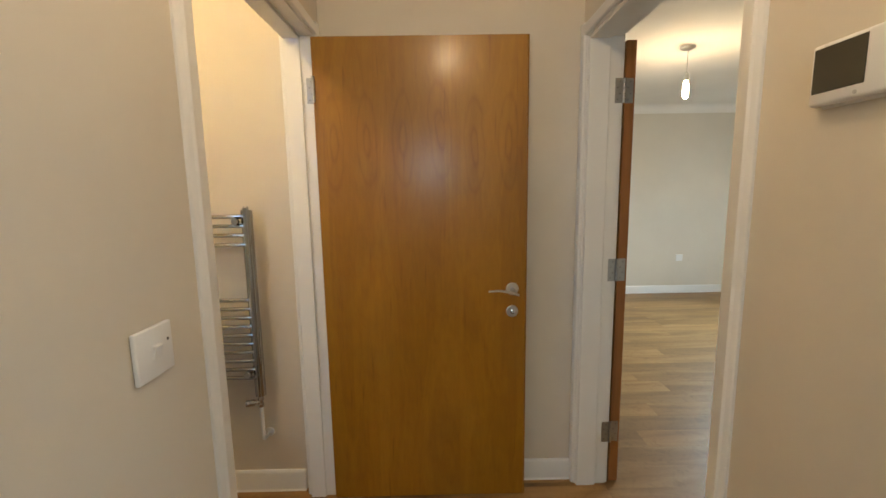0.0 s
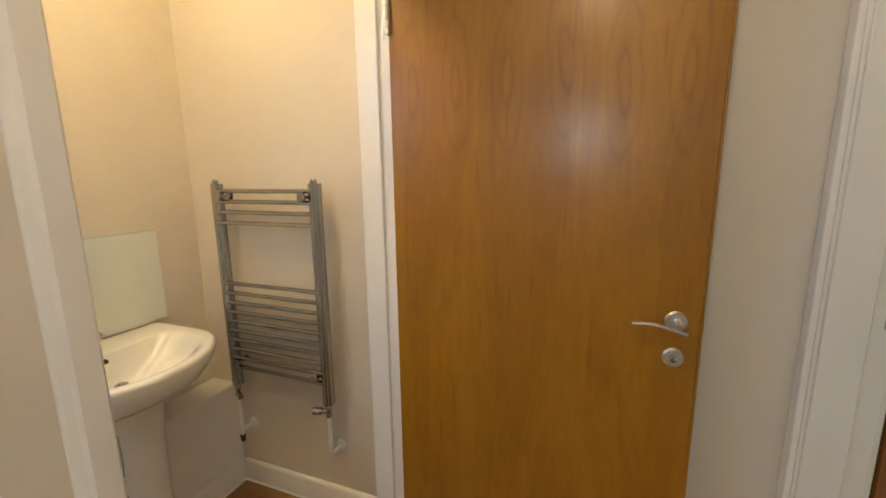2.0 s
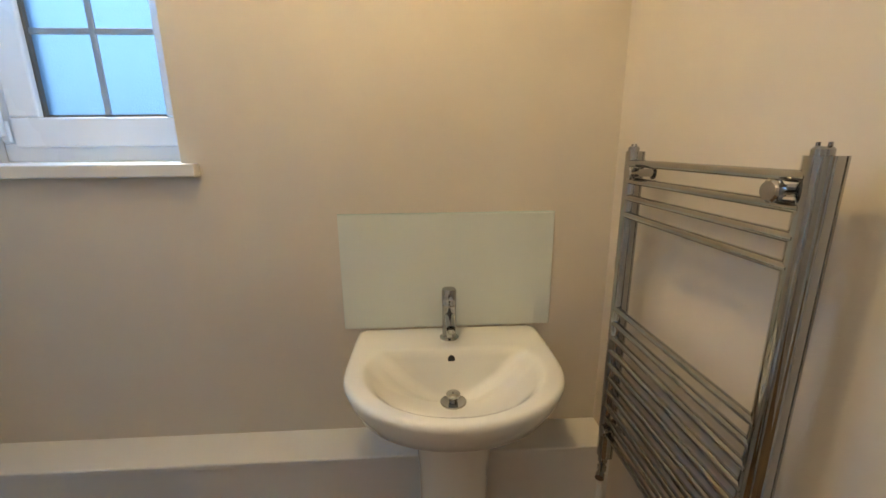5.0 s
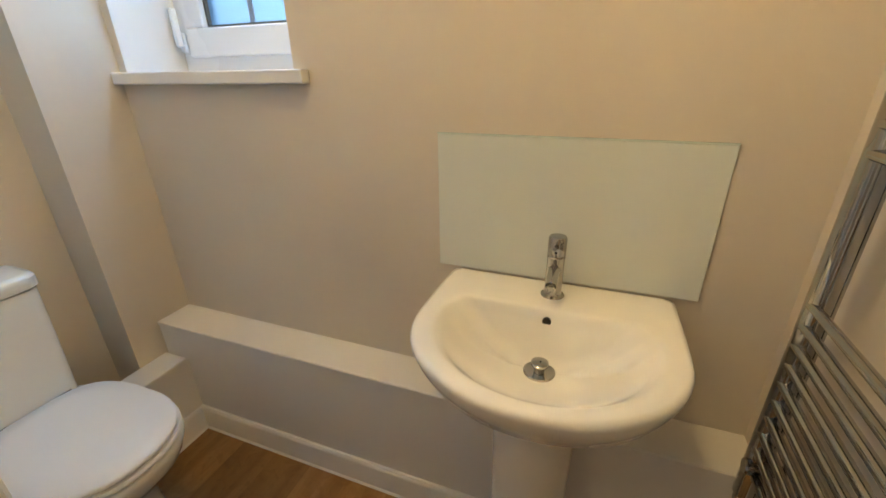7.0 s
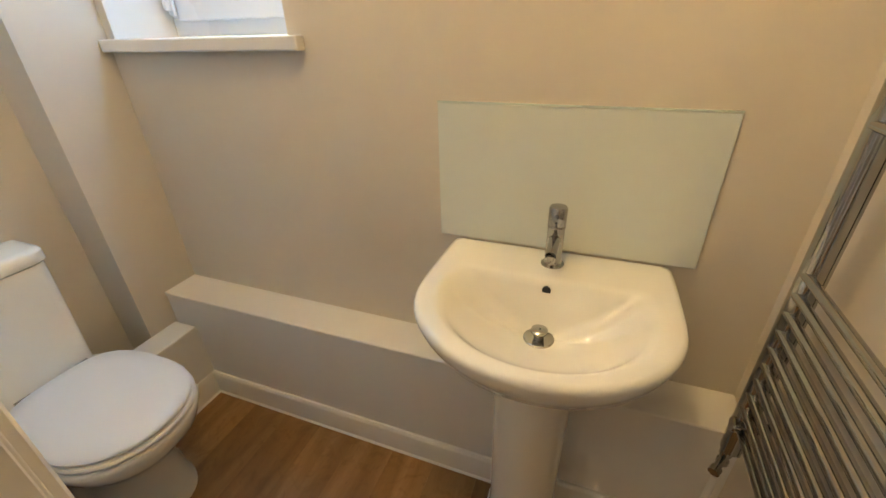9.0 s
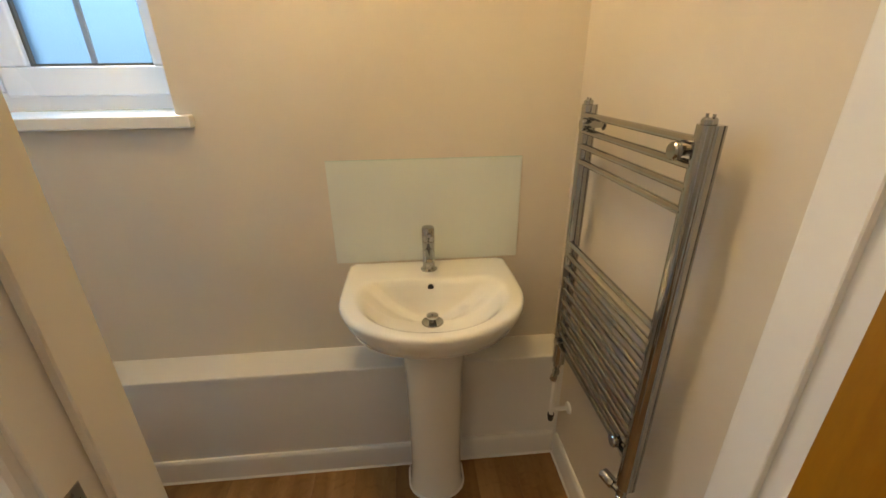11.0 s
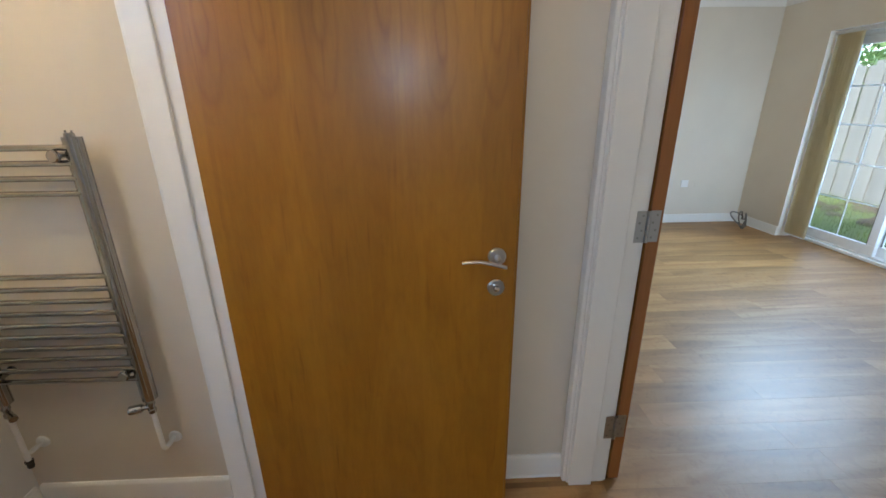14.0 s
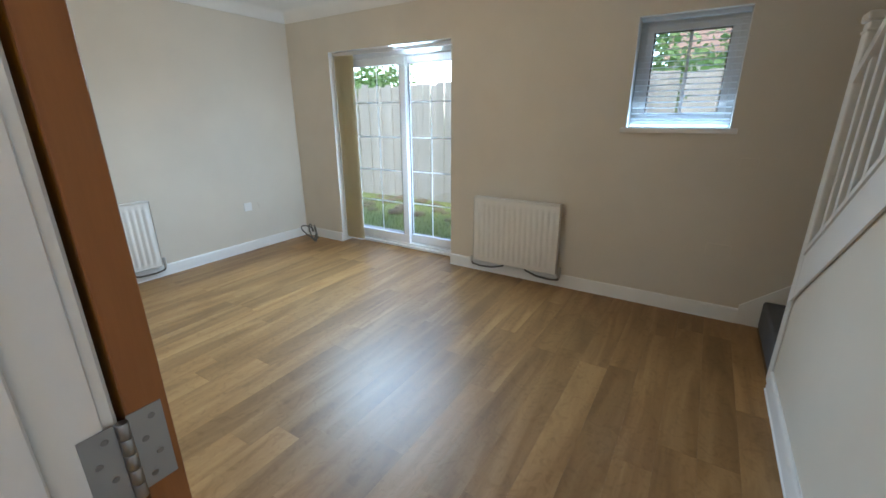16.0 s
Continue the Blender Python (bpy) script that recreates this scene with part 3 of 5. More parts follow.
# ---- cloakroom ----
def d_ring(xb, xf, hw, xc, yc, z, n_front=28, n_back=8, corner=0.03, bow=0.0):
    """A D-shaped ring, flat at the back (xb), round at the front (xf), widest at xc."""
    pts = []
    for i in range(n_front + 1):
        a = -math.pi / 2 + math.pi * i / n_front
        pts.append((xc + (xf - xc) * math.cos(a) ** 0.92 if math.cos(a) > 1e-6 else xc, yc + hw * math.sin(a), z))
    hb = hw - bow
    for i in range(1, n_back + 1):
        u = i / (n_back + 1)
        pts.append((xc + (xb + corner - xc) * u, yc + hw + (hb - hw) * u * u, z))
    for i in range(5):
        a = math.pi / 2 * i / 4
        pts.append((xb + corner - corner * math.sin(a), yc + hb - corner + corner * math.cos(a), z))
    for i in range(1, 8):
        pts.append((xb, yc + (hb - corner) * (1 - 2 * i / 8), z))
    for i in range(5):
        a = math.pi / 2 * i / 4
        pts.append((xb + corner - corner * math.cos(a), yc - hb + corner - corner * math.sin(a), z))
    for i in range(n_back, 0, -1):
        u = i / (n_back + 1)
        pts.append((xc + (xb + corner - xc) * u, yc - hw - (hb - hw) * u * u, z))
    return pts


BY = -0.43


def build_basin():
    ob = thing("pedestal_basin", (-0.74, BY, 0), "white ceramic basin on a full pedestal with chrome tap", "basin")
    xw = WCW + 0.003
    outer = [(xw, -0.70, 0.155, -0.78, 0.645, 0.0), (xw, -0.61, 0.2, -0.765, 0.675, 0.0), (xw, -0.548, 0.243, -0.755, 0.715, 0.0), (xw, -0.522, 0.262, -0.75, 0.76, 0.002),
             (xw, -0.513, 0.27, -0.75, 0.785, 0.005), (xw, -0.513, 0.27, -0.75, 0.793, 0.005), (xw + 0.002, -0.517, 0.266, -0.75, 0.800, 0.005)]
    inner = [(xw + 0.012, -0.525, 0.258, -0.75, 0.8015, 0.006), (xw + 0.122, -0.537, 0.234, -0.755, 0.8015, 0.014), (xw + 0.133, -0.543, 0.226, -0.755, 0.800, 0.016), (xw + 0.139, -0.551, 0.219, -0.755, 0.796, 0.017), (xw + 0.146, -0.567, 0.205, -0.755, 0.78, 0.022), (xw + 0.158, -0.60, 0.172, -0.757, 0.74, 0.03),
             (xw + 0.170, -0.65, 0.122, -0.76, 0.708, 0.03), (xw + 0.186, -0.70, 0.07, -0.761, 0.692, 0.015), (xw + 0.195, -0.742, 0.026, -0.761, 0.687, 0.004)]
    rings = [d_ring(xb, xf, hw, xc, BY, z, bow=bw, corner=min(0.016 if xb < -0.9 else 0.03, hw * 0.35)) for xb, xf, hw, xc, z, bw in outer + inner]
    part("bowl", loft(rings), M_CLAY, ob, "", 60)
    ped = []
    for z, hw, xf in ((0.0, 0.097, -0.672), (0.012, 0.096, -0.674), (0.03, 0.091, -0.68), (0.12, 0.088, -0.684), (0.35, 0.089, -0.683), (0.52, 0.092, -0.678), (0.62, 0.104, -0.667), (0.665, 0.115, -0.657)):
        ped.append(d_ring(-0.825, xf, hw, -0.755, BY, z, corner=0.02))
    part("pedestal", loft(ped), M_CLAY, ob, "", 50)
    rim = [d_ring(-0.825, -0.672 + 0.006, 0.103, -0.755, BY, 0.0005, corner=0.02), d_ring(-0.825, -0.672 + 0.003, 0.1, -0.755, BY, 0.006, corner=0.02)]
    part("sealant_bead", loft(rim), M_PLASTIC, ob, "white sealant bead")
    # solid black disc, its colour stands for the shade in the overflow
    part("overflow_hole", lathe((-0.835, BY, 0.776), [(0.0, 0.0), (0.0098, 0.0), (0.0098, 0.012), (0, 0.012)], 20, "x"), M_DARK, ob)
    w = part("waste_flange", lathe((-0.761, BY, 0.684), [(0.0, 0.004), (0.02, 0.004), (0.031, 0.0075), (0.034, 0.006), (0.034, 0.002)], 28), M_CHROME, ob, "chrome waste ring", 40)
    part("waste_plug", lathe((-0.761, BY, 0.689), [(0.0, 0.0), (0.011, 0.0), (0.011, 0.016), (0.018, 0.018), (0.0185, 0.024), (0.012, 0.028), (0, 0.029)], 24), M_CHROME, w, "raised chrome pop-up plug", 40)
    # mixer tap
    tx = -0.905
    tap = part("mixer_tap", lathe((tx, BY, 0.798), [(0.0, 0.0), (0.027, 0.0), (0.027, 0.005), (0.0205, 0.009), (0.0195, 0.012), (0.0195, 0.098), (0.0205, 0.1), (0.0205, 0.104), (0.0195, 0.106), (0.0205, 0.108), (0.0205, 0.146), (0.018, 0.15), (0, 0.151)], 32), M_CHROME, ob, "chrome monobloc mixer tap", 35)
    bm = bmesh.new()
    tube(bm, [(tx + 0.012, BY, 0.872), (tx + 0.04, BY, 0.868), (tx + 0.062, BY, 0.862), (tx + 0.07, BY, 0.859)], [0.0135, 0.013, 0.0125, 0.012], 18)
    part("spout", bm, M_CHROME, tap, "", 40)
    part("aerator", lathe((tx + 0.062, BY, 0.843), [(0.0, 0.0), (0.009, 0.0), (0.0105, 0.002), (0.0105, 0.014), (0, 0.014)], 18), M_CHROME, tap, "", 40)
    bm = bmesh.new()
    tube(bm, [(tx + 0.012, BY, 0.93), (tx + 0.04, BY, 0.934), (tx + 0.068, BY, 0.944)], [0.005, 0.0042, 0.0046], 12)
    part("lever", bm, M_CHROME, tap, "", 40)
    part("temperature_dot", lathe((tx + 0.0195, BY, 0.916), [(0.0, 0.0), (0.003, 0.0), (0.003, 0.001), (0, 0.001)], 10, "x"), M_DARK, tap)
    for side in (-1, 1):
        part("fixing_cap", lathe((-0.77, BY + side * 0.099, 0.585), [(0.0, 0.0), (0.012, 0.0), (0.012, side * 0.012), (0.008, side * 0.016), (0, side * 0.016)], 14, "y"), M_PLASTIC, ob, "white plastic fixing cap", 40)
    # faint maker's mark on the back ledge
    part("stamp", boxes(((-0.925, -0.662, 0.8005), (-0.915, -0.638, 0.8012))), M_SATIN, ob)
    return ob


build_basin()

splash = thing("splashback", (WCW, BY, 0.80), "pale green glass splashback on the wall above the basin", "splashback")
part("glass_panel", boxes(((WCW + 0.001, -0.737, 0.806), (WCW + 0.0065, -0.121, 1.148)), bevel=0.001), M_SPLASH, splash)
part("edge_strip", boxes(((WCW + 0.001, -0.737, 1.1485), (WCW + 0.0075, -0.121, 1.1515))), M_SPLASHEDGE, splash)

bm = lathe((WCW, -0.409, 1.776), [(0.006, 0.0), (0.006, 0.002), (0.003, 0.004), (0.003, 0.014), (0, 0.015)], 10, "x")
M_BRASS = metal("old_brass", (0.45, 0.32, 0.16), 0.35)
tagged(link("wall_screw", bm, M_BRASS), "old brass screw still fixed in the ivory wall", "screw")


def build_towel_rail():
    yf = -0.012                      # axis of the posts
    xl, xr = -0.762, -0.311
    z0, z1 = 0.503, 1.318
    ob = thing("towel_rail", ((xl + xr) / 2, yf, z0), "chrome ladder towel rail on the cloakroom wall", "towel rail")
    for x in (xl, xr):
        prof = [(-0.021, 0.006), (-0.021, -0.005), (-0.018, -0.012), (-0.009, -0.0175), (0.0, -0.019), (0.009, -0.0175), (0.018, -0.012), (0.021, -0.005), (0.021, 0.006), (0.0195, 0.0066), (0.0195, 0.0078), (0.021, 0.0084), (0.019, 0.0135), (0.012, 0.0155), (-0.012, 0.0155), (-0.019, 0.0135), (-0.021, 0.0084), (-0.0195, 0.0078), (-0.0195, 0.0066)]
        post = part("post", loft([[(x + a, yf + b, z) for a, b in prof] for z in (z0, z1)]), M_CHROME, ob, "", 50)
        part("end_cap", lathe((x, yf - 0.004, z1), [(0.0, 0), (0.012, 0), (0.012, 0.008), (0.009, 0.011), (0, 0.011)], 14), M_CHROME, post, "", 40)
        for dx in (-0.008, 0.008):
            part("air_vent", lathe((x + dx, yf - 0.004, z1 + 0.0112), [(0, 0), (0.0025, 0), (0.0025, 0.005), (0, 0.005)], 8), M_CHROME, post)
    rows = [1.292, 1.253, 1.214, 1.174] + [0.937 - i * 0.0386 for i in range(10)]
    for z in rows:
        bm = bmesh.new()
        pts = [(xl + 0.004 + (xr - xl - 0.008) * i / 6, yf - 0.011, z) for i in range(7)]
        tube(bm, pts, 0.0082, 12)
        part("bar", bm, M_CHROME, ob, "", 40)
    for x, d in ((xl, 1), (xr, -1)):
        for z in (1.272, 0.609):
            xx = x + d * 0.036
            part("wall_bracket", lathe((xx, yf - 0.034, z), [(0, 0), (0.013, 0), (0.0155, 0.003), (0.0155, 0.012), (0.012, 0.014), (0.009, 0.016), (0.009, 0.058), (0.015, 0.0595), (0.015, 0.0615), (0, 0.0615)], 20, "y"), M_CHROME, ob, "", 35)
    # valves and tails
    for x, kind in ((xl, "lock"), (xr, "wheel")):
        v = part("valve", lathe((x, yf - 0.003, z0 - 0.052), [(0, 0), (0.010, 0), (0.012, 0.003), (0.012, 0.014), (0.0095, 0.016), (0.0095, 0.03), (0.0125, 0.032), (0.0125, 0.048), (0.010, 0.052), (0, 0.052)], 18), M_CHROME, ob, "chrome radiator valve", 35)
        if kind == "wheel":
            bm = bmesh.new()
            tube(bm, [(x, yf - 0.003, z0 - 0.028), (x - 0.025, yf - 0.012, z0 - 0.028)], 0.0085, 14)
            tube(bm, [(x - 0.022, yf - 0.011, z0 - 0.028), (x - 0.026, yf - 0.012, z0 - 0.028), (x - 0.056, yf - 0.022, z0 - 0.028), (x - 0.058, yf - 0.0225, z0 - 0.028)], [0.012, 0.0145, 0.0145, 0.012], 18)
            part("valve_head", bm, M_CHROME, v, "", 40)
        else:
            bm = bmesh.new()
            tube(bm, [(x, yf - 0.003, z0 - 0.03), (x + 0.03, yf - 0.022, z0 - 0.038)], 0.008, 12)
            tube(bm, [(x + 0.028, yf - 0.02, z0 - 0.037), (x + 0.04, yf - 0.028, z0 - 0.04)], 0.0115, 14)
            part("valve_head", bm, M_CHROME, v, "", 40)
        bend = 0.292
        bm = bmesh.new()
        ys = yf - 0.003
        pts = [(x, ys, z0 - 0.05), (x, ys, bend + 0.02)] + [(x, ys + 0.02 * (1 - math.cos(t)), bend + 0.02 - 0.02 * math.sin(t)) for t in (0.4, 0.8, 1.2, math.pi / 2)] + [(x, WCN - 0.001, bend)]
        tube(bm, pts, 0.0078, 12)
        part("pipe_tail", bm, M_PLASTIC, v, "white painted pipe tail", 50)
        part("pipe_collar", lathe((x, WCN - 0.0005, bend), [(0.0, -0.01), (0.012, -0.01), (0.021, -0.006), (0.022, 0.0)], 20, "y"), M_PLASTIC, v, "white plastic pipe collar", 40)
        if kind == "lock":
            bm = bmesh.new()
            tube(bm, [(x, ys, bend + 0.02), (x, ys, bend - 0.02)], 0.0078, 12)
            part("drain_stub", bm, M_PLASTIC, v, "", 40)
            part("drain_cock", lathe((x, ys, bend - 0.05), [(0.0, 0), (0.008, 0), (0.01, 0.006), (0.01, 0.02), (0.012, 0.022), (0.012, 0.03), (0, 0.03)], 12), M_DARK, v, "black drain cock", 40)
    return ob


build_towel_rail()


def build_toilet():
    cx, yb = -0.44, WCS
    ob = thing("toilet", (cx, yb, 0), "white ceramic close-coupled toilet with the lid down", "toilet")

    def oval(hw, y0, y1, yc, z, n=40, p=0.9):
        ring = []
        for i in range(n):
            a = 2 * math.pi * i / n
            c, s = math.cos(a), math.sin(a)
            fy = (y1 - yc) if s > 0 else (yc - y0)
            q = p if s > 0 else 0.6
            ring.append((cx + hw * (abs(c) ** q) * (1 if c > 0 else -1), yc + fy * (abs(s) ** q) * (1 if s > 0 else -1), z))
        return ring
    base = [oval(0.122, yb + 0.08, -1.425, -1.62, 0.0), oval(0.12, yb + 0.08, -1.428, -1.62, 0.015), oval(0.112, yb + 0.08, -1.44, -1.62, 0.05), oval(0.108, yb + 0.08, -1.448, -1.62, 0.13),
            oval(0.118, yb + 0.08, -1.43, -1.61, 0.2), oval(0.148, yb + 0.08, -1.375, -1.58, 0.27), oval(0.176, yb + 0.08, -1.328, -1.54, 0.32), oval(0.187, yb + 0.08, -1.314, -1.53, 0.36), oval(0.186, yb + 0.08, -1.315, -1.53, 0.378), oval(0.178, yb + 0.08, -1.323, -1.53, 0.384)]
    part("pan", loft(base), M_CLAY, ob, "", 60)
    part("seat", loft([oval(0.176, -1.765, -1.32, -1.53, 0.386), oval(0.183, -1.77, -1.312, -1.53, 0.389), oval(0.185, -1.77, -1.31, -1.53, 0.395), oval(0.181, -1.765, -1.314, -1.53, 0.402), oval(0.172, -1.76, -1.323, -1.53, 0.4045)]), M_PLASTIC, ob, "", 40)
    part("lid", loft([oval(0.168, -1.77, -1.327, -1.53, 0.405), oval(0.170, -1.77, -1.325, -1.53, 0.4075), oval(0.178, -1.775, -1.316, -1.53, 0.41), oval(0.179, -1.775, -1.315, -1.53, 0.416), oval(0.172, -1.768, -1.32, -1.53, 0.423), oval(0.13, -1.72, -1.36, -1.54, 0.429), oval(0.05, -1.6, -1.48, -1.54, 0.431)]), M_PLASTIC, ob, "closed white toilet lid", 50)
    for d in (-0.075, 0.075):
        bm = bmesh.new()
        tube(bm, [(cx + d - 0.02, -1.772, 0.41), (cx + d + 0.02, -1.772, 0.41)], 0.009, 12)
        part("seat_hinge", bm, M_CHROME, ob, "", 40)

    def tank(hw, y0, y1, z, r=0.035):
        ring = []
        for sx, sy, a0 in ((1, 1, 0), (-1, 1, 90), (-1, -1, 180), (1, -1, 270)):
            rr = r if sy > 0 else 0.008
            for i in range(6):
                a = radians(a0 + 90 * i / 5)
                ring.append((cx + sx * (hw - rr) + rr * math.cos(a), (y1 if sy > 0 else y0) - sy * rr + rr * math.sin(a), z))
        return ring
    part("cistern", loft([tank(0.124, yb + 0.004, -1.775, 0.36), tank(0.126, yb + 0.004, -1.782, 0.42), tank(0.137, yb + 0.004, -1.792, 0.60), tank(0.144, yb + 0.004, -1.8, 0.743)]), M_CLAY, ob, "", 40)
    part("cistern_lid", loft([tank(0.147, yb + 0.003, -1.797, 0.746), tank(0.15, yb + 0.002, -1.794, 0.75), tank(0.15, yb + 0.002, -1.795, 0.778), tank(0.145, yb + 0.004, -1.801, 0.785), tank(0.13, yb + 0.02, -1.815, 0.788, 0.03)]), M_CLAY, ob, "", 40)
    part("flush_button", lathe((cx, -1.865, 0.7882), [(0, 0.0), (0.02, 0.0), (0.02, 0.004), (0.017, 0.006), (0, 0.006)], 20), M_CHROME, ob, "chrome flush button", 40)
    return ob


build_toilet()


def window_case(name, xi, d, y0, y1, z0, z1, pane_mat, bars_y, bars_z, label, handle_y=None, s=0.052, bar_mat=None):
    """A white casement set back in the wall. xi: inner face of the frame; d: +1 if outside lies at greater x."""
    ob = thing(name, (xi, (y0 + y1) / 2, z0), label, "window", "", "structure")
    w = 0.055
    f = lambda a, b: (xi + d * a, xi + d * b)
    for lo, hi in (((y0, z0), (y1, z0 + w)), ((y0, z1 - w), (y1, z1)), ((y0, z0 + w), (y0 + w, z1 - w)), ((y1 - w, z0 + w), (y1, z1 - w))):
        a, b = f(0.0, 0.06)
        part("window_frame", boxes(((a, lo[0], lo[1]), (b, hi[0], hi[1])), bevel=0.004, seg=2), M_UPVC, ob)
    ya, yb, za, zb = y0 + w - 0.012, y1 - w + 0.012, z0 + w - 0.012, z1 - w + 0.012
    for lo, hi in (((ya, za), (yb, za + s)), ((ya, zb - s), (yb, zb)), ((ya, za + s), (ya + s, zb - s)), ((yb - s, za + s), (yb, zb - s))):
        a, b = f(-0.014, 0.05)
        part("sash", boxes(((a, lo[0], lo[1]), (b, hi[0], hi[1])), bevel=0.006, seg=2), M_UPVC, ob)
    a, b = f(0.004, 0.0165)
    for lo, hi in (((ya + s, za + s), (yb - s, za + s + 0.008)), ((ya + s, zb - s - 0.008), (yb - s, zb - s)), ((ya + s, za + s + 0.008), (ya + s + 0.008, zb - s - 0.008)), ((yb - s - 0.008, za + s + 0.008), (yb - s, zb - s - 0.008))):
        part("gasket", boxes(((a, lo[0], lo[1]), (b, hi[0], hi[1]))), M_CABLE, ob, "dark glazing gasket")
    a, b = f(0.02, 0.024)
    pane = part("pane", boxes(((a, ya + s - 0.004, za + s - 0.004), (b, yb - s + 0.004, zb - s + 0.004))), pane_mat, ob)
    pane.visible_shadow = False
    a, b = f(0.009, 0.0165)
    for y in bars_y:
        part("glazing_bar", boxes(((a, y - 0.009, za + s - 0.004), (b, y + 0.009, zb - s + 0.004)), bevel=0.002), bar_mat or M_UPVC, ob)
    a, b = f(0.010, 0.0155)
    for z in bars_z:
        part("glazing_bar", boxes(((a, ya + s - 0.004, z - 0.009), (b, yb - s + 0.004, z + 0.009)), bevel=0.002), bar_mat or M_UPVC, ob)
    if handle_y is not None:
        a, b = f(-0.026, -0.0145)
        h = part("window_handle", boxes(((a, handle_y - 0.012, z0 + 0.06), (b, handle_y + 0.012, z0 + 0.12)), bevel=0.004, seg=2), M_UPVC, ob, "white window handle")
        a, b = f(-0.046, -0.027)
        part("grip", boxes(((a, handle_y - 0.008, z0 + 0.075), (b, handle_y + 0.009, z0 + 0.19)), bevel=0.005, seg=2), M_UPVC, h)
    return ob


wc_win = window_case("window_1", WCW - 0.215, -1, -1.768, -1.137, 1.296, 2.058, M_FROST, [-1.452], [1.668], "white casement with obscured glass and glazing bars", -1.735, 0.088, M_BAR_SHADED)
structure("window_sill_1", boxes(((WCW - 0.22, -1.7695, 1.2705), (WCW + 0.001, -1.1355, 1.295)), ((WCW + 0.001, -1.798, 1.2605), (WCW + 0.032, -1.088, 1.295)), bevel=0.004, seg=2), M_GLOSS, "white gloss window board in the cloakroom", "window sill")


def reveal(name, xa, xb, y0, y1, z0, z1, sides=True):
    t = 0.002
    items = [((xa, y0, z0), (xb, y0 + t, z1)), ((xa, y1 - t, z0), (xb, y1, z1))]
    return structure(name, boxes(*items), M_CEIL, "white painted window reveal", "trim")


reveal("trim_reveal_1", WCW - 0.215, WCW - 0.001, -1.77, -1.135, 1.296, 2.06)

# opal ceiling lamp
cl = thing("ceiling_lamp", (WC_LAMP[0], WC_LAMP[1], H), "round opal cloakroom ceiling lamp, switched on", "ceiling lamp")
part("lamp_base", lathe((WC_LAMP[0], WC_LAMP[1], H), [(0.0, -0.001), (0.07, -0.001), (0.07, -0.02), (0.0, -0.02)], 28), M_PLASTIC, cl, "", 40)
part("diffuser", lathe((WC_LAMP[0], WC_LAMP[1], H), [(0.045, -0.021), (0.055, -0.035), (0.055, -0.06), (0.04, -0.085), (0.0, -0.1)], 28), M_BULB_WC, cl, "glowing opal diffuser", 60)


# ---- hall ----
def pendant(name, x, y, z_ceiling, drop, glow, label, tubular):
    ob = thing(name, (x, y, z_ceiling), label, "pendant lamp")
    part("ceiling_rose", lathe((x, y, z_ceiling), [(0.0, -0.001), (0.05, -0.001), (0.048, -0.012), (0.03, -0.024), (0.008, -0.028), (0, -0.028)], 24), M_PLASTIC, ob, "", 40)
    bm = bmesh.new()
    zb = z_ceiling - drop
    tube(bm, [(x, y, z_ceiling - 0.026), (x, y, zb + 0.06)], 0.0032, 8)
    part("flex", bm, M_PLASTIC, ob)
    part("lampholder", lathe((x, y, zb), [(0.0, 0.065), (0.009, 0.063), (0.014, 0.05), (0.02, 0.045), (0.02, 0.01), (0.016, 0.0), (0, 0.0)], 18), M_PLASTIC, ob, "", 40)
    if tubular:
        prof = [(0.0, -0.001), (0.012, -0.001), (0.014, -0.012), (0.019, -0.03), (0.0195, -0.1), (0.016, -0.116), (0.008, -0.124), (0, -0.125)]
    else:
        prof = [(0.0, -0.001), (0.013, -0.001), (0.014, -0.02), (0.022, -0.04), (0.03, -0.06), (0.0295, -0.078), (0.02, -0.094), (0, -0.1)]
    part("bulb", lathe((x, y, zb), prof, 24), glow, ob, "glowing warm bulb", 60)
    return ob


pendant("pendant_lamp", HALL_LAMP[0], HALL_LAMP[1], H, 0.10, M_BULB_HALL, "bare bulb on a white hall pendant, switched on", False)


def switch_plate(name, x, y0, y1, z0, z1, d, label):
    """An isolator plate on a wall that faces along x."""
    ob = thing(name, (x, (y0 + y1) / 2, z0), label, "switch")
    yc, zc = (y0 + y1) / 2, (z0 + z1) / 2
    part("plate", boxes(((x, y0, z0), (x + d * 0.009, y1, z1)), bevel=0.003, seg=3), M_PLASTIC, ob, "", 40)
    part("rocker_frame", boxes(((x + d * 0.009, yc - 0.0115, zc - 0.0135), (x + d * 0.0102, yc + 0.0115, zc + 0.0135)), bevel=0.0005), M_PLASTIC, ob)
    rk = loft([[(x + d * 0.0100, yc + a * 0.0095, zc + b * 0.0115) for a, b in ((-1, -1), (1, -1), (1, 1), (-1, 1))],
               [(x + d * (0.0138 + 0.0032 * b), yc + a * 0.009, zc + b * 0.011) for a, b in ((-1, -1), (1, -1), (1, 1), (-1, 1))]])
    part("rocker", rk, M_PLASTIC, ob)
    # flat black disc paints the shade of a sunk screw
    part("screw_recess", lathe((x + d * 0.0088, y1 - 0.013, zc + 0.012), [(0.0, 0.0), (0.0028, 0.0), (0.0028, d * 0.0006), (0, d * 0.0006)], 14, "x"), M_DARK, ob, "dark screw recess")
    return ob


switch_plate("fan_switch", 0.0, -1.105, -1.016, 1.077, 1.164, 1, "white square switch plate on the hall wall")

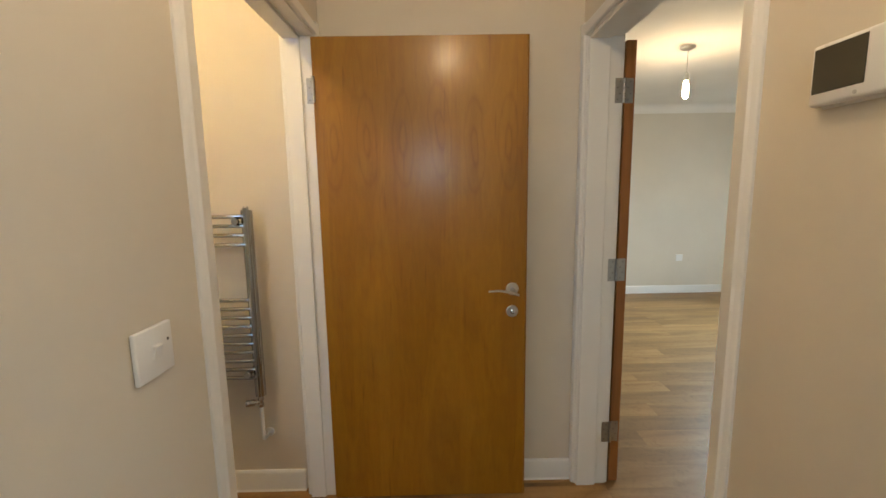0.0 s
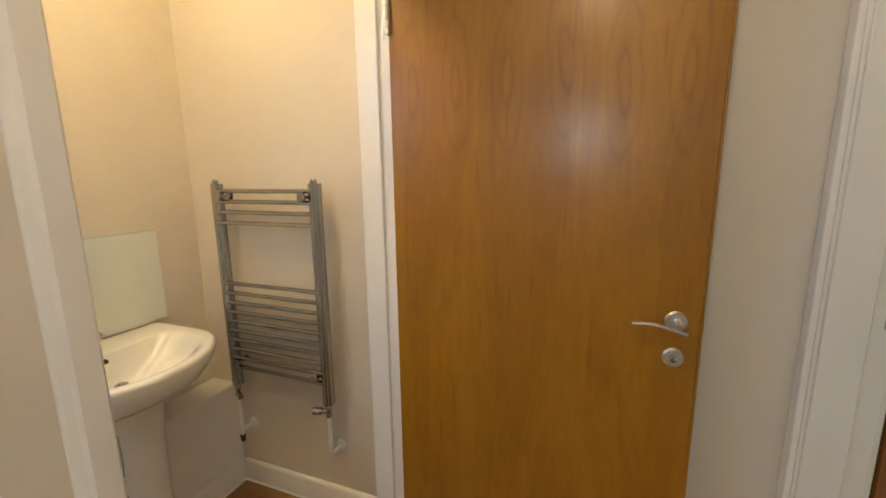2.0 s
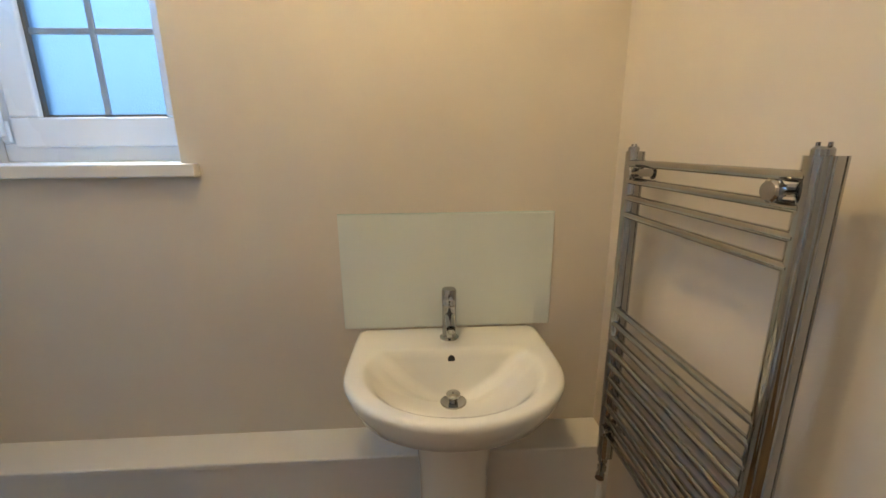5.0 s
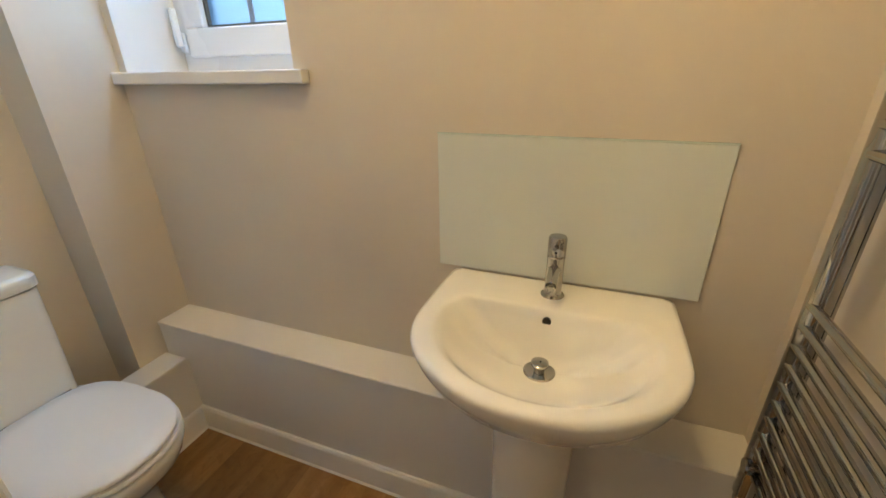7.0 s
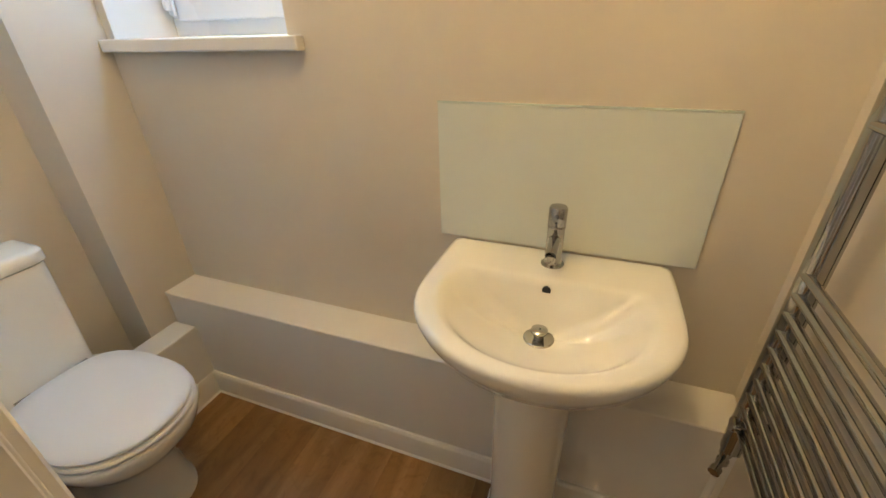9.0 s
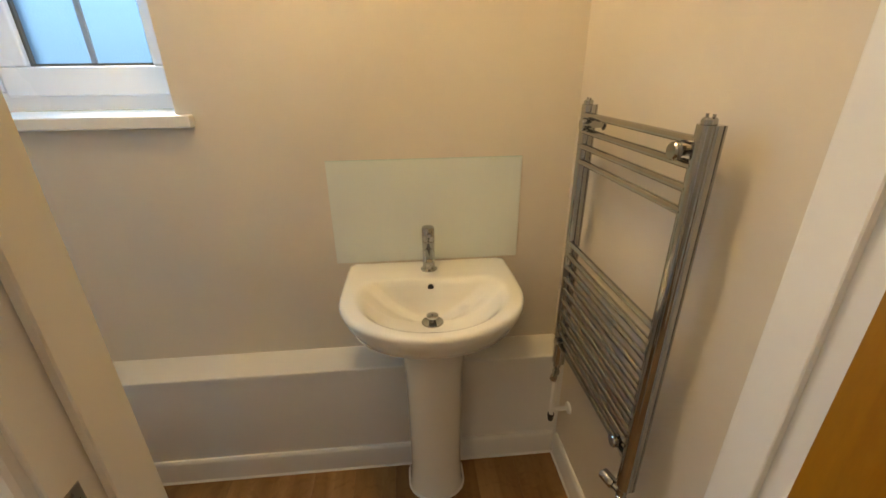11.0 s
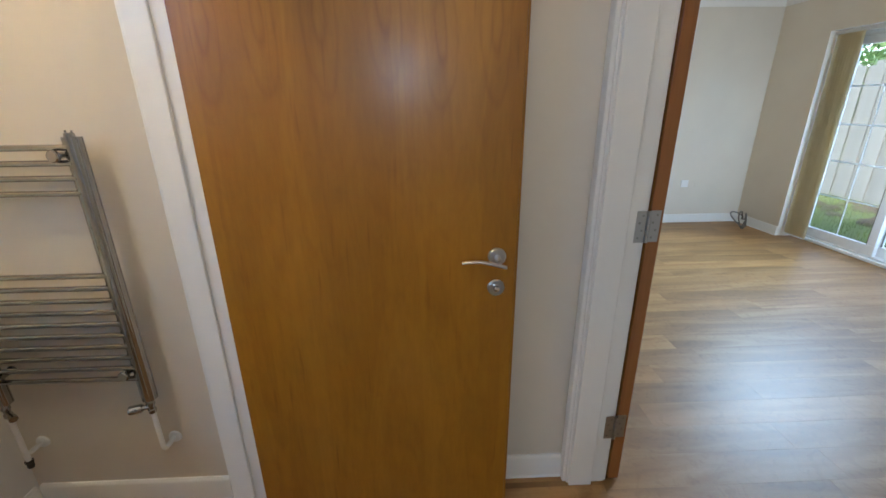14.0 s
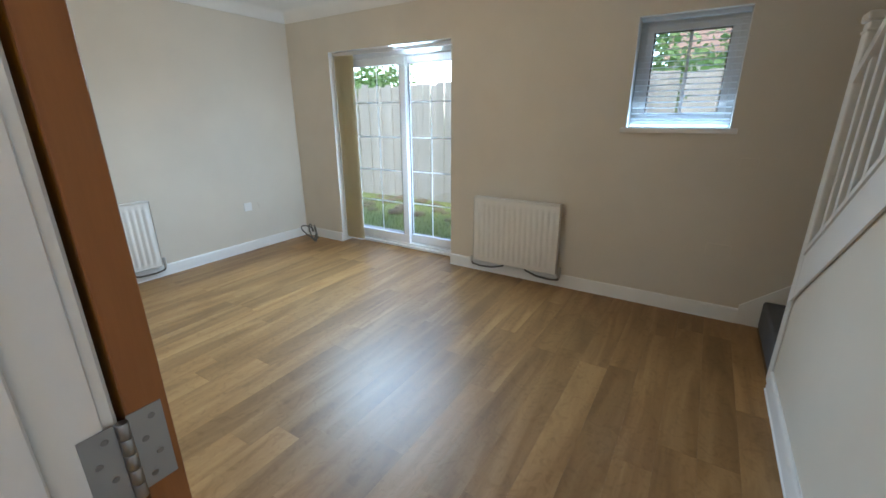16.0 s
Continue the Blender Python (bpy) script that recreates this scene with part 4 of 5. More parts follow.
th = thing("thermostat", (EX, -1.12, 1.5), "white thermostat with a dark display on the wall", "thermostat")
part("wall_plate", boxes(((EX - 0.008, -1.185, 1.500), (EX, -1.05, 1.590)), bevel=0.003), M_PLASTIC, th)
part("case", boxes(((EX - 0.025, -1.188, 1.503), (EX - 0.0085, -1.045, 1.596)), bevel=0.006, seg=3), M_PLASTIC, th, "", 40)
part("display", boxes(((EX - 0.0262, -1.134, 1.522), (EX - 0.0252, -1.052, 1.589)), bevel=0.0005), M_SCREEN, th, "dark olive display")
part("button", lathe((EX - 0.025, -1.122, 1.512), [(0, 0), (0.003, 0), (0.003, -0.0012), (0, -0.0012)], 12, "x"), M_SATIN, th)


# ---- living room ----
pendant("pendant_lamp", LIVING_LAMP[0], LIVING_LAMP[1], 2.419, 0.245, M_BULB_LIV, "tubular glowing bulb on a white living room pendant", True)


def radiator(name, origin, along, out, length, label):
    """A single-panel radiator with pressed flutes. origin: lower end at the wall; along, out: directions in plan."""
    o, a, q = Vector((*origin, 0)), Vector((*along, 0)), Vector((*out, 0))
    P = lambda s, d, z: tuple(o + a * s + q * d + Vector((0, 0, z)))
    z0, z1, depth = 0.115, 0.70, 0.095
    ob = thing(name, P(length / 2, 0.0, z0), label, "radiator")
    n = max(6, round(length / 0.05))
    prof = [(0.0, 0.0)]
    for i in range(n):
        s = 0.02 + (length - 0.04) * i / n
        w = (length - 0.04) / n
        prof += [(s + w * 0.08, 0.0), (s + w * 0.28, 0.009), (s + w * 0.66, 0.009), (s + w * 0.86, 0.0)]
    prof += [(length, 0.0)]
    bm = bmesh.new()
    levels = [(z0, -0.012, 0.0), (z0 + 0.008, 0.0, 0.0), (z0 + 0.04, 0.0, 0.0), (z0 + 0.06, 0.0, 1.0), (z1 - 0.07, 0.0, 1.0), (z1 - 0.05, 0.0, 0.0), (z1 - 0.008, 0.0, 0.0), (z1, -0.012, 0.0)]
    front = [[bm.verts.new(P(s, depth - 0.012 + back + r * k, z)) for s, r in prof] for z, back, k in levels]
    rear = [[bm.verts.new(P(s, depth - 0.05, z)) for s, r in prof] for z in (z0, z1)]
    for u, v in zip(front, front[1:]):
        for i in range(len(u) - 1):
            bm.faces.new((u[i], u[i + 1], v[i + 1], v[i]))
    for i in range(len(prof) - 1):
        bm.faces.new((rear[0][i], rear[1][i], rear[1][i + 1], rear[0][i + 1]))
        bm.faces.new((front[0][i], rear[0][i], rear[0][i + 1], front[0][i + 1]))
        bm.faces.new((front[-1][i], front[-1][i + 1], rear[1][i + 1], rear[1][i]))
    for k in (0, -1):
        bm.faces.new([r[k] for r in front] + [rear[1][k], rear[0][k]])
    part("panel", bm, M_RAD, ob, "", 35)
    def slab(nm, s0, s1, d0, d1, za, zb, mat=M_RAD, lab="", bev=0.0015):
        lo, hi = P(s0, d0, za), P(s1, d1, zb)
        return part(nm, boxes((lo, hi), bevel=bev), mat, ob, lab)
    slab("top_grille", 0.0, length, 0.035, depth - 0.004, z1 + 0.001, z1 + 0.008)
    slab("side_cover", -0.004, -0.001, 0.03, depth - 0.006, z0 + 0.01, z1 + 0.004)
    slab("side_cover", length + 0.001, length + 0.004, 0.03, depth - 0.006, z0 + 0.01, z1 + 0.004)
    for s in (0.12, length - 0.12):
        slab("wall_bracket", s - 0.015, s + 0.015, 0.0, depth - 0.051, z0 + 0.05, z1 - 0.05)
    # valve, lockshield and the dark pipe run along the skirting
    for s, head in ((length + 0.03, True), (-0.03, False)):
        x, y, _ = P(s, depth - 0.035, 0)
        v = part("valve", lathe((x, y, 0.09), [(0, 0), (0.011, 0), (0.011, 0.03), (0.014, 0.032), (0.014, 0.05), (0, 0.05)], 14), M_SATIN, ob, "", 40)
        if head:
            part("valve_head", lathe((x, y, 0.141), [(0, 0), (0.012, 0), (0.0135, 0.006), (0.0135, 0.034), (0.011, 0.04), (0, 0.04)], 16), M_SATIN, v, "satin metal valve head", 40)
        bm = bmesh.new()
        sg = 1 if head else -1
        tube(bm, [P(s, depth - 0.035, 0.092), P(s - sg * 0.01, depth - 0.04, 0.07), P(s - sg * 0.08, depth - 0.05, 0.055), P(s - sg * 0.2, depth - 0.055, 0.06), P(s - sg * 0.3, depth - 0.06, 0.09), P(s - sg * 0.33, depth - 0.07, 0.13)], 0.0075, 10)
        part("pipe", bm, M_CABLE, v, "dark plastic pipe", 50)
    return ob


radiator("radiator", (LE, 1.235), (0, -1), (-1, 0), 0.76, "white fluted panel radiator below the garden window wall")
radiator("radiator", (2.12, LN), (1, 0), (0, -1), 0.6, "white fluted panel radiator with dark pipes")


def socket(name, at, axis, w, label, rockers=1):
    x, y, z = at
    ob = thing(name, at, label, "socket")
    h = 0.086
    if axis == "y":
        part("plate", boxes(((x - w / 2, y - 0.009, z - h / 2), (x + w / 2, y, z + h / 2)), bevel=0.003, seg=2), M_PLASTIC, ob)
        for k in range(rockers):
            xx = x - w / 4 + k * w / 2 if rockers > 1 else x
            part("outlet", boxes(((xx - 0.011, y - 0.0105, z - 0.012), (xx + 0.011, y - 0.009, z + 0.012)), bevel=0.0005), M_PLASTIC, ob)
    else:
        part("plate", boxes(((x - 0.009, y - w / 2, z - h / 2), (x, y + w / 2, z + h / 2)), bevel=0.003, seg=2), M_PLASTIC, ob)
        part("outlet", boxes(((x - 0.0105, y - w / 4, z - 0.012), (x - 0.009, y + w / 4, z + 0.012)), bevel=0.0005), M_PLASTIC, ob)
    return ob


socket("wall_socket", (3.66, LN, 0.472), "y", 0.086, "white single socket on the ivory wall")
bp = thing("blank_plate", (3.82, LN, 0.465), "small blank plate painted over in wall colour", "blank plate")
part("plate", boxes(((3.785, LN - 0.004, 0.43), (3.855, LN - 0.0005, 0.50)), bevel=0.001), M_WALL, bp)


def blank_plate(y, z, w, h, label):
    ob = thing("blanking_plate", (LE, y, z), label, "blank plate")
    part("plate", boxes(((LE - 0.008, y - w / 2, z - h / 2), (LE, y + w / 2, z + h / 2)), bevel=0.003, seg=2), M_WALL, ob)


blank_plate(-0.672, 1.09, 0.10, 0.055, "painted-over blanking plate on the garden wall")
blank_plate(-0.605, 0.497, 0.146, 0.086, "painted-over socket plate near the skirting")

# loose cables in the corner
for k, (label) in enumerate(("black cable coiled in the corner by the skirting", "grey cable loop hanging at the corner", "black cable end on the floor")):
    bm = bmesh.new()
    pts = []
    for i in range(22):
        u = i / 21
        a = u * (4.6 + k)
        r = 0.13 - 0.02 * k
        pts.append((LE - 0.11 - 0.05 * u + r * math.cos(a) * 0.6, LN - 0.15 - 0.05 * k - 0.10 * u + r * math.sin(a + k) * 0.75, max(0.008, 0.085 + 0.07 * math.sin(a * 0.8 + k * 0.9) - 0.04 * u)))
    pts[0] = (LE - 0.016, LN - 0.1 - 0.03 * k, 0.05)
    pts[-1] = (pts[-1][0], pts[-1][1], 0.008)
    tube(bm, pts, 0.0075, 8)
    tagged(link("cable", bm, M_CABLE, 60), label, "cable", "loose cables")


# patio door
def build_patio():
    xi = LE + 0.19
    y0, y1, z1 = 1.527, 2.988, 1.998
    ob = thing("door_3", (xi, (y0 + y1) / 2, 0), "white sliding patio door with thin glazing bars", "patio door", "", "structure")
    w = 0.06
    for lo, hi in (((y0, 0.0), (y0 + w, z1)), ((y1 - w, 0.0), (y1, z1)), ((y0 + w, z1 - w), (y1 - w, z1)), ((y0 + w, 0.0), (y1 - w, 0.05))):
        part("frame", boxes(((xi, lo[0], lo[1]), (xi + 0.09, hi[0], hi[1])), bevel=0.004, seg=2), M_UPVC, ob)

    def panel(ya, yb, x, name):
        s = 0.072
        za, zb = 0.052, z1 - w - 0.002
        p = part(name, boxes(((x, ya, za), (x + 0.04, yb, za + s + 0.02)), bevel=0.004, seg=2), M_UPVC, ob)
        for lo, hi in (((ya, zb - s), (yb, zb)), ((ya, za + s + 0.02), (ya + s, zb - s)), ((yb - s, za + s + 0.02), (yb, zb - s))):
            part("stile", boxes(((x, lo[0], lo[1]), (x + 0.04, hi[0], hi[1])), bevel=0.004, seg=2), M_UPVC, p)
        pane = part("pane", boxes(((x + 0.014, ya + s - 0.003, za + s + 0.017), (x + 0.018, yb - s + 0.003, zb - s + 0.003))), M_GLASS, p)
        pane.visible_shadow = False
        for z in (0.487, 0.826, 1.171, 1.513):
            part("glazing_bar", boxes(((x + 0.02, ya + s - 0.003, z - 0.006), (x + 0.025, yb - s + 0.003, z + 0.006)), bevel=0.0015), M_UPVC, p)
        ym = (ya + yb) / 2
        part("glazing_bar", boxes(((x + 0.027, ym - 0.006, za + s + 0.017), (x + 0.032, ym + 0.006, zb - s + 0.003)), bevel=0.0015), M_UPVC, p)
        for a, b, c, d in ((ya + s, ya + s + 0.006, za + s + 0.02, zb - s), (yb - s - 0.006, yb - s, za + s + 0.02, zb - s)):
            part("gasket", boxes(((x + 0.002, a, c), (x + 0.013, b, d))), M_CABLE, p)
        return p

    panel(2.165, y1 - w + 0.002, xi - 0.002, "sliding_panel")
    panel(y0 + w - 0.002, 2.235, xi + 0.046, "fixed_panel")
    part("track", boxes(((xi - 0.03, y0, 0.002), (xi - 0.002, y1, 0.03)), bevel=0.003), M_UPVC, ob)
    return ob


build_patio()
reveal("trim_reveal_2", LE + 0.001, LE + 0.188, 1.525, 2.99, 0.0, 2.0)
structure("trim_reveal_head", boxes(((LE + 0.001, 1.527, 1.998), (LE + 0.188, 2.988, 2.0))), M_CEIL, "white painted soffit over the patio door", "trim")


def build_vertical_blind():
    ob = thing("vertical_blind", (LE + 0.06, 2.8, 1.98), "cream vertical fabric blind drawn aside at the patio door", "blind")
    part("headrail", boxes(((LE + 0.05, 1.53, 1.962), (LE + 0.09, 2.985, 1.992)), bevel=0.003), M_RAIL, ob, "grey aluminium blind headrail")
    for k in range(8):
        y = 2.725 + k * 0.031
        a = radians(72 + 4 * math.sin(k * 1.7))
        bm = bmesh.new()
        ring0, ring1 = [], []
        c = Vector((LE + 0.055, y, 0))
        dirv = Vector((math.cos(a), math.sin(a) * 0.9, 0))
        nrm = Vector((-dirv.y, dirv.x, 0))
        pts = [c + dirv * (0.089 * u) + nrm * (0.004 * math.cos(u * 1.5)) for u in (-0.5, -0.25, 0, 0.25, 0.5)]
        outline = [p + nrm * 0.0006 for p in pts] + [p - nrm * 0.0006 for p in pts[::-1]]
        loft([[(p.x, p.y, 0.055) for p in outline], [(p.x, p.y, 1.963) for p in outline]], bm=bm)
        v = part("vane", bm, M_BLIND, ob, "", 60)
        part("vane_weight", boxes(((c.x - 0.03, y - 0.004, 0.046), (c.x + 0.03, y + 0.004, 0.054))), M_UPVC, v)
    return ob


build_vertical_blind()

win2 = window_case("window_2", LE + 0.125, 1, -0.533, 0.078, 1.296, 1.99, M_GLASS, [-0.228], [], "white casement window onto the garden", None, 0.042)
structure("window_sill_2", boxes(((LE - 0.001, -0.5345, 1.2705), (LE + 0.13, 0.0795, 1.295)), ((LE - 0.028, -0.575, 1.262), (LE - 0.001, 0.115, 1.295)), bevel=0.004, seg=2), M_GLOSS, "white gloss window board in the living room", "window sill")
reveal("trim_reveal_3", LE + 0.001, LE + 0.125, -0.535, 0.08, 1.296, 1.992)


def build_venetian():
    ob = thing("venetian_blind", (LE + 0.05, -0.228, 1.96), "white venetian blind lowered with open slats", "blind")
    xc = LE + 0.06
    part("headrail", boxes(((xc - 0.02, -0.527, 1.962), (xc + 0.02, 0.07, 1.988)), bevel=0.003), M_SLATS, ob)
    part("bottom_rail", boxes(((xc - 0.018, -0.524, 1.302), (xc + 0.018, 0.068, 1.318)), bevel=0.004), M_SLATS, ob)
    zs = [1.326 + 0.006 * i for i in range(3)] + [1.352 + 0.0365 * i for i in range(17)]
    for i, z in enumerate(zs):
        tilt = 0.3 if i > 2 else 0.0
        ring = []
        for y in (-0.523, 0.067):
            prof = [(u * 0.0125, 0.0016 * (1 - (u) ** 2) + u * 0.0125 * tilt) for u in (-1, -0.5, 0, 0.5, 1)]
            ring.append([(xc + a, y, z + b + 0.0005) for a, b in prof] + [(xc + a, y, z + b - 0.0005) for a, b in prof[::-1]])
        part("slat", loft(ring), M_SLATS, ob, "", 60)
    for y in (-0.43, -0.03):
        for dx in (-0.0135, 0.0135):
            bm = bmesh.new()
            tube(bm, [(xc + dx, y, 1.318), (xc + dx, y, 1.963)], 0.0008, 5)
            part("ladder_cord", bm, M_SLATS, ob)
    return ob


build_venetian()

# stairs
SX = 3.62


def string_z(x):
    return 0.52 + 0.78 * (SX - x)


panel_pts = [(ET + 0.082, 0.0), (SX - 0.02, 0.0), (SX - 0.02, string_z(SX - 0.02)), (ET + 0.082, string_z(ET + 0.082))]
structure("wall_stair_panel", loft([[(x, LS - 0.05, min(z, 2.418)) for x, z in panel_pts], [(x, LS, min(z, 2.418)) for x, z in panel_pts]]), M_WALL, "ivory panel below the stair string", "wall")

bal = thing("stair_balustrade", (SX + 0.045, LS - 0.045, 0), "white painted stair balustrade with square balusters and newel", "balustrade")


def sloped(x0, x1, dz0, dz1, y0, y1):
    q = [(x1, string_z(x1) + dz0), (x0, string_z(x0) + dz0), (x0, string_z(x0) + dz1), (x1, string_z(x1) + dz1)]
    return loft([[(x, y0, z) for x, z in q], [(x, y1, z) for x, z in q]])


XU = SX - 1.75
part("string", sloped(XU, SX, 0.002, 0.22, LS - 0.04, LS + 0.004), M_GLOSS, bal, "white gloss stair string")
part("string_bead", sloped(XU, SX, -0.018, 0.012, LS + 0.004, LS + 0.013), M_GLOSS, bal)
part("base_rail", sloped(XU, SX, 0.222, 0.25, LS - 0.055, LS + 0.012), M_GLOSS, bal)
part("handrail", sloped(XU, SX, 0.98, 1.035, LS - 0.05, LS + 0.008), M_GLOSS, bal)
newel = part("newel_post", boxes(((SX, LS - 0.085, 0.0), (SX + 0.09, LS + 0.005, 1.735)), bevel=0.004), M_GLOSS, bal)
part("newel_cap", boxes(((SX - 0.012, LS - 0.097, 1.736), (SX + 0.102, LS + 0.017, 1.772)), bevel=0.008, seg=2), M_GLOSS, newel)
part("newel_neck", boxes(((SX - 0.005, LS - 0.09, 1.695), (SX + 0.095, LS + 0.01, 1.707)), bevel=0.003), M_GLOSS, newel)
for k in range(14):
    x = SX - 0.10 - k * 0.115
    if x < XU + 0.03:
        break
    part("baluster", boxes(((x - 0.016, LS - 0.038, string_z(x) + 0.24), (x + 0.016, LS - 0.006, string_z(x) + 1.0)), bevel=0.002), M_GLOSS, bal)

stair = thing("staircase", (4.0, LS - 0.3, 0), "dark grey carpeted winding staircase", "staircase")
bm = boxes(((SX + 0.092, LS - 0.44, 0.0), (LE - 0.001, LS - 0.005, 0.195)), bevel=0.018, seg=3)
part("step", bm, M_CARPET, stair, "", 40)
part("step", boxes(((SX + 0.092, STS + 0.001, 0.0), (LE - 0.001, LS - 0.442, 0.385)), bevel=0.018, seg=3), M_CARPET, stair, "", 40)
for k in range(8):
    x1 = SX + 0.09 - k * 0.24
    part("step", boxes(((x1 - 0.24, STS + 0.001, max(0.0, 0.40 + 0.19 * k - 0.2)), (x1, LS - 0.05, 0.575 + 0.19 * k)), bevel=0.015, seg=2), M_CARPET, stair, "", 40)
# wall string that climbs from the skirting
ws = [(-0.79, 0.0), (-0.79, 0.135), (-1.06, 0.355), (-1.36, 0.36), (-1.36, 0.0)]
structure("trim_wall_string", loft([[(LE - 0.016, y, z) for y, z in ws], [(LE - 0.0005, y, z) for y, z in ws]]), M_GLOSS, "white gloss string climbing beside the stairs", "trim")


# ---- garden ----
GZ = -0.14
bm = bmesh.new()
n = 44
gv = {}
for i in range(n + 1):
    for j in range(n + 1):
        fx = (i / n * 2 - 1)
        fy = (j / n * 2 - 1)
        x = 6 + 260 * fx * abs(fx) ** 2
        y = 2 + 260 * fy * abs(fy) ** 2
        gv[i, j] = bm.verts.new((x, y, GZ + 0.03 * noise.noise(Vector((x * 0.7, y * 0.7, 0))) * (1 if 4.9 < x < 9 else 0) - (0.03 if x < 4.9 else 0)))
for i in range(n):
    for j in range(n):
        bm.faces.new((gv[i, j], gv[i + 1, j], gv[i + 1, j + 1], gv[i, j + 1]))
structure("ground", bm, M_LAWN, "patchy green lawn reaching into the distance", "ground", True)

for i, (y, w) in enumerate([(0.4 + 0.62 * k, 0.6) for k in range(6)]):
    bmx = boxes(((4.74, y, GZ - 0.04), (5.38, y + w, GZ + 0.05)), bevel=0.008)
    tagged(link("paving_slab", bmx, M_SLAB), "grey concrete paving slab outside the patio door", "paving", "paving slabs", "")
bm = bmesh.new()
rng = random.Random(5)
for k in range(26):
    x, y = 6.3 + rng.random() * 1.0, 2.6 + rng.random() * 2.4
    r = 0.04 + 0.08 * rng.random()
    q = bmesh.ops.create_icosphere(bm, subdivisions=2, radius=r)
    for v in q["verts"]:
        v.co = Vector((x + v.co.x * 1.5, y + v.co.y * 1.4, GZ + 0.01 + v.co.z * 0.7)) + Vector((noise.noise(v.co * 21), noise.noise(v.co * 17), noise.noise(v.co * 13))) * 0.02
tagged(link("rubble", bm, M_SOIL, 60), "brown clods of bare earth on the lawn", "earth", "", "stuff")

bm = bmesh.new()
rng = random.Random(9)
verts, faces = [], []
for k in range(9000):
    x, y = 5.4 + 2.0 * rng.random(), -1.5 + 8.5 * rng.random()
    h, a = 0.03 + 0.07 * rng.random(), rng.random() * 6.28
    dx, dy = 0.006 * math.cos(a), 0.006 * math.sin(a)
    b = len(verts)
    lx, ly = 0.03 * (rng.random() - 0.5), 0.03 * (rng.random() - 0.5)
    verts += [(x - dx, y - dy, GZ - 0.01), (x + dx, y + dy, GZ - 0.01), (x + lx, y + ly, GZ + h)]
    faces.append((b, b + 1, b + 2))
gm = bpy.data.meshes.new("grass")
gm.from_pydata(verts, [], faces)
gm.materials.append(M_GRASS)
bm.free()
tagged(new("grass", gm), "rough green grass blades on the lawn", "grass", "", "stuff")

FX, FT = 7.5, 1.93
fence = thing("fence", (FX, 2.5, GZ), "tall weathered grey timber fence around the garden", "fence")
rng = random.Random(3)
board_meshes = []
for k in range(4):
    bmx = boxes(((-0.009, -0.073, 0.0), (0.009, 0.073, FT - GZ - 0.02 + 0.012 * k)), bevel=0.003)
    me = bpy.data.meshes.new("board")
    bmx.to_mesh(me)
    bmx.free()
    me.materials.append(M_FENCE)
    board_meshes.append(me)
for k in range(78):
    o = new("board", board_meshes[rng.randrange(4)])
    o.parent = fence
    o.matrix_parent_inverse = fence.matrix_basis.inverted()
    o.matrix_basis = pose(FX + (0.012 if k % 2 else -0.006), -3.2 + k * 0.142, GZ - 0.02, rng.uniform(-0.5, 0.5), rng.uniform(-0.4, 0.4), rng.uniform(-2, 2))
for k in range(6):
    y = -3.0 + k * 2.1
    part("post", boxes(((FX + 0.03, y - 0.05, GZ - 0.1), (FX + 0.13, y + 0.05, FT + 0.03)), bevel=0.006), M_FENCE, fence)
for z in (0.15, 0.95, 1.7):
    part("rail", boxes(((FX + 0.022, -3.2, z - 0.04), (FX + 0.06, 7.9, z + 0.04)), bevel=0.004), M_FENCE, fence)


def tree(x, y, h, r, seed, name="tree", label="leafy green tree behind the garden fence", leaves=2600):
    rng = random.Random(seed)
    ob = thing(name, (x, y, GZ), label, "tree", "garden trees")
    bm = bmesh.new()
    top = Vector((x + rng.uniform(-0.2, 0.2), y + rng.uniform(-0.2, 0.2), GZ + h * 0.75))
    tube(bm, [(x, y, GZ - 0.1), (x + 0.04, y - 0.03, GZ + h * 0.3), tuple((Vector((x, y, GZ + h * 0.3)) + top) / 2), tuple(top)], [0.05 * h / 2, 0.04 * h / 2, 0.025 * h / 2, 0.012], 9)
    tips = []
    for k in range(11):
        z = GZ + h * rng.uniform(0.25, 0.7)
        a = rng.random() * 6.28
        L = r * rng.uniform(0.6, 1.0)
        p0 = Vector((x, y, z))
        p1 = p0 + Vector((math.cos(a) * L * 0.5, math.sin(a) * L * 0.5, L * 0.3))
        p2 = p0 + Vector((math.cos(a) * L, math.sin(a) * L, L * 0.55))
        tube(bm, [p0, p1, p2], [0.035 * h / 3, 0.02 * h / 3, 0.008], 6)
        tips += [p1, p2]
    tips += [top, top + Vector((0, 0, h * 0.12))]
    part("trunk", bm, M_BARK, ob, "", 60)
    verts, faces = [], []
    for k in range(leaves):
        t = tips[rng.randrange(len(tips))]
        d = Vector((rng.gauss(0, 1), rng.gauss(0, 1), rng.gauss(0, 0.8)))
        c = t + d * (r * 0.26)
        s = rng.uniform(0.05, 0.11)
        u = Vector((rng.gauss(0, 1), rng.gauss(0, 1), rng.gauss(0, 0.6))).normalized()
        w = u.cross(Vector((rng.gauss(0, 1), rng.gauss(0, 1), rng.gauss(0, 1)))).normalized()
        b = len(verts)
        verts += [tuple(c - u * s), tuple(c + w * s * 0.5), tuple(c + u * s), tuple(c - w * s * 0.5)]
        faces.append((b, b + 1, b + 2, b + 3))
    me = bpy.data.meshes.new("crown")
    me.from_pydata(verts, [], faces)
    me.materials.append(M_LEAF)
    cr = new("crown", me)
    cr.parent = ob
    cr.matrix_parent_inverse = ob.matrix_basis.inverted()
    return ob


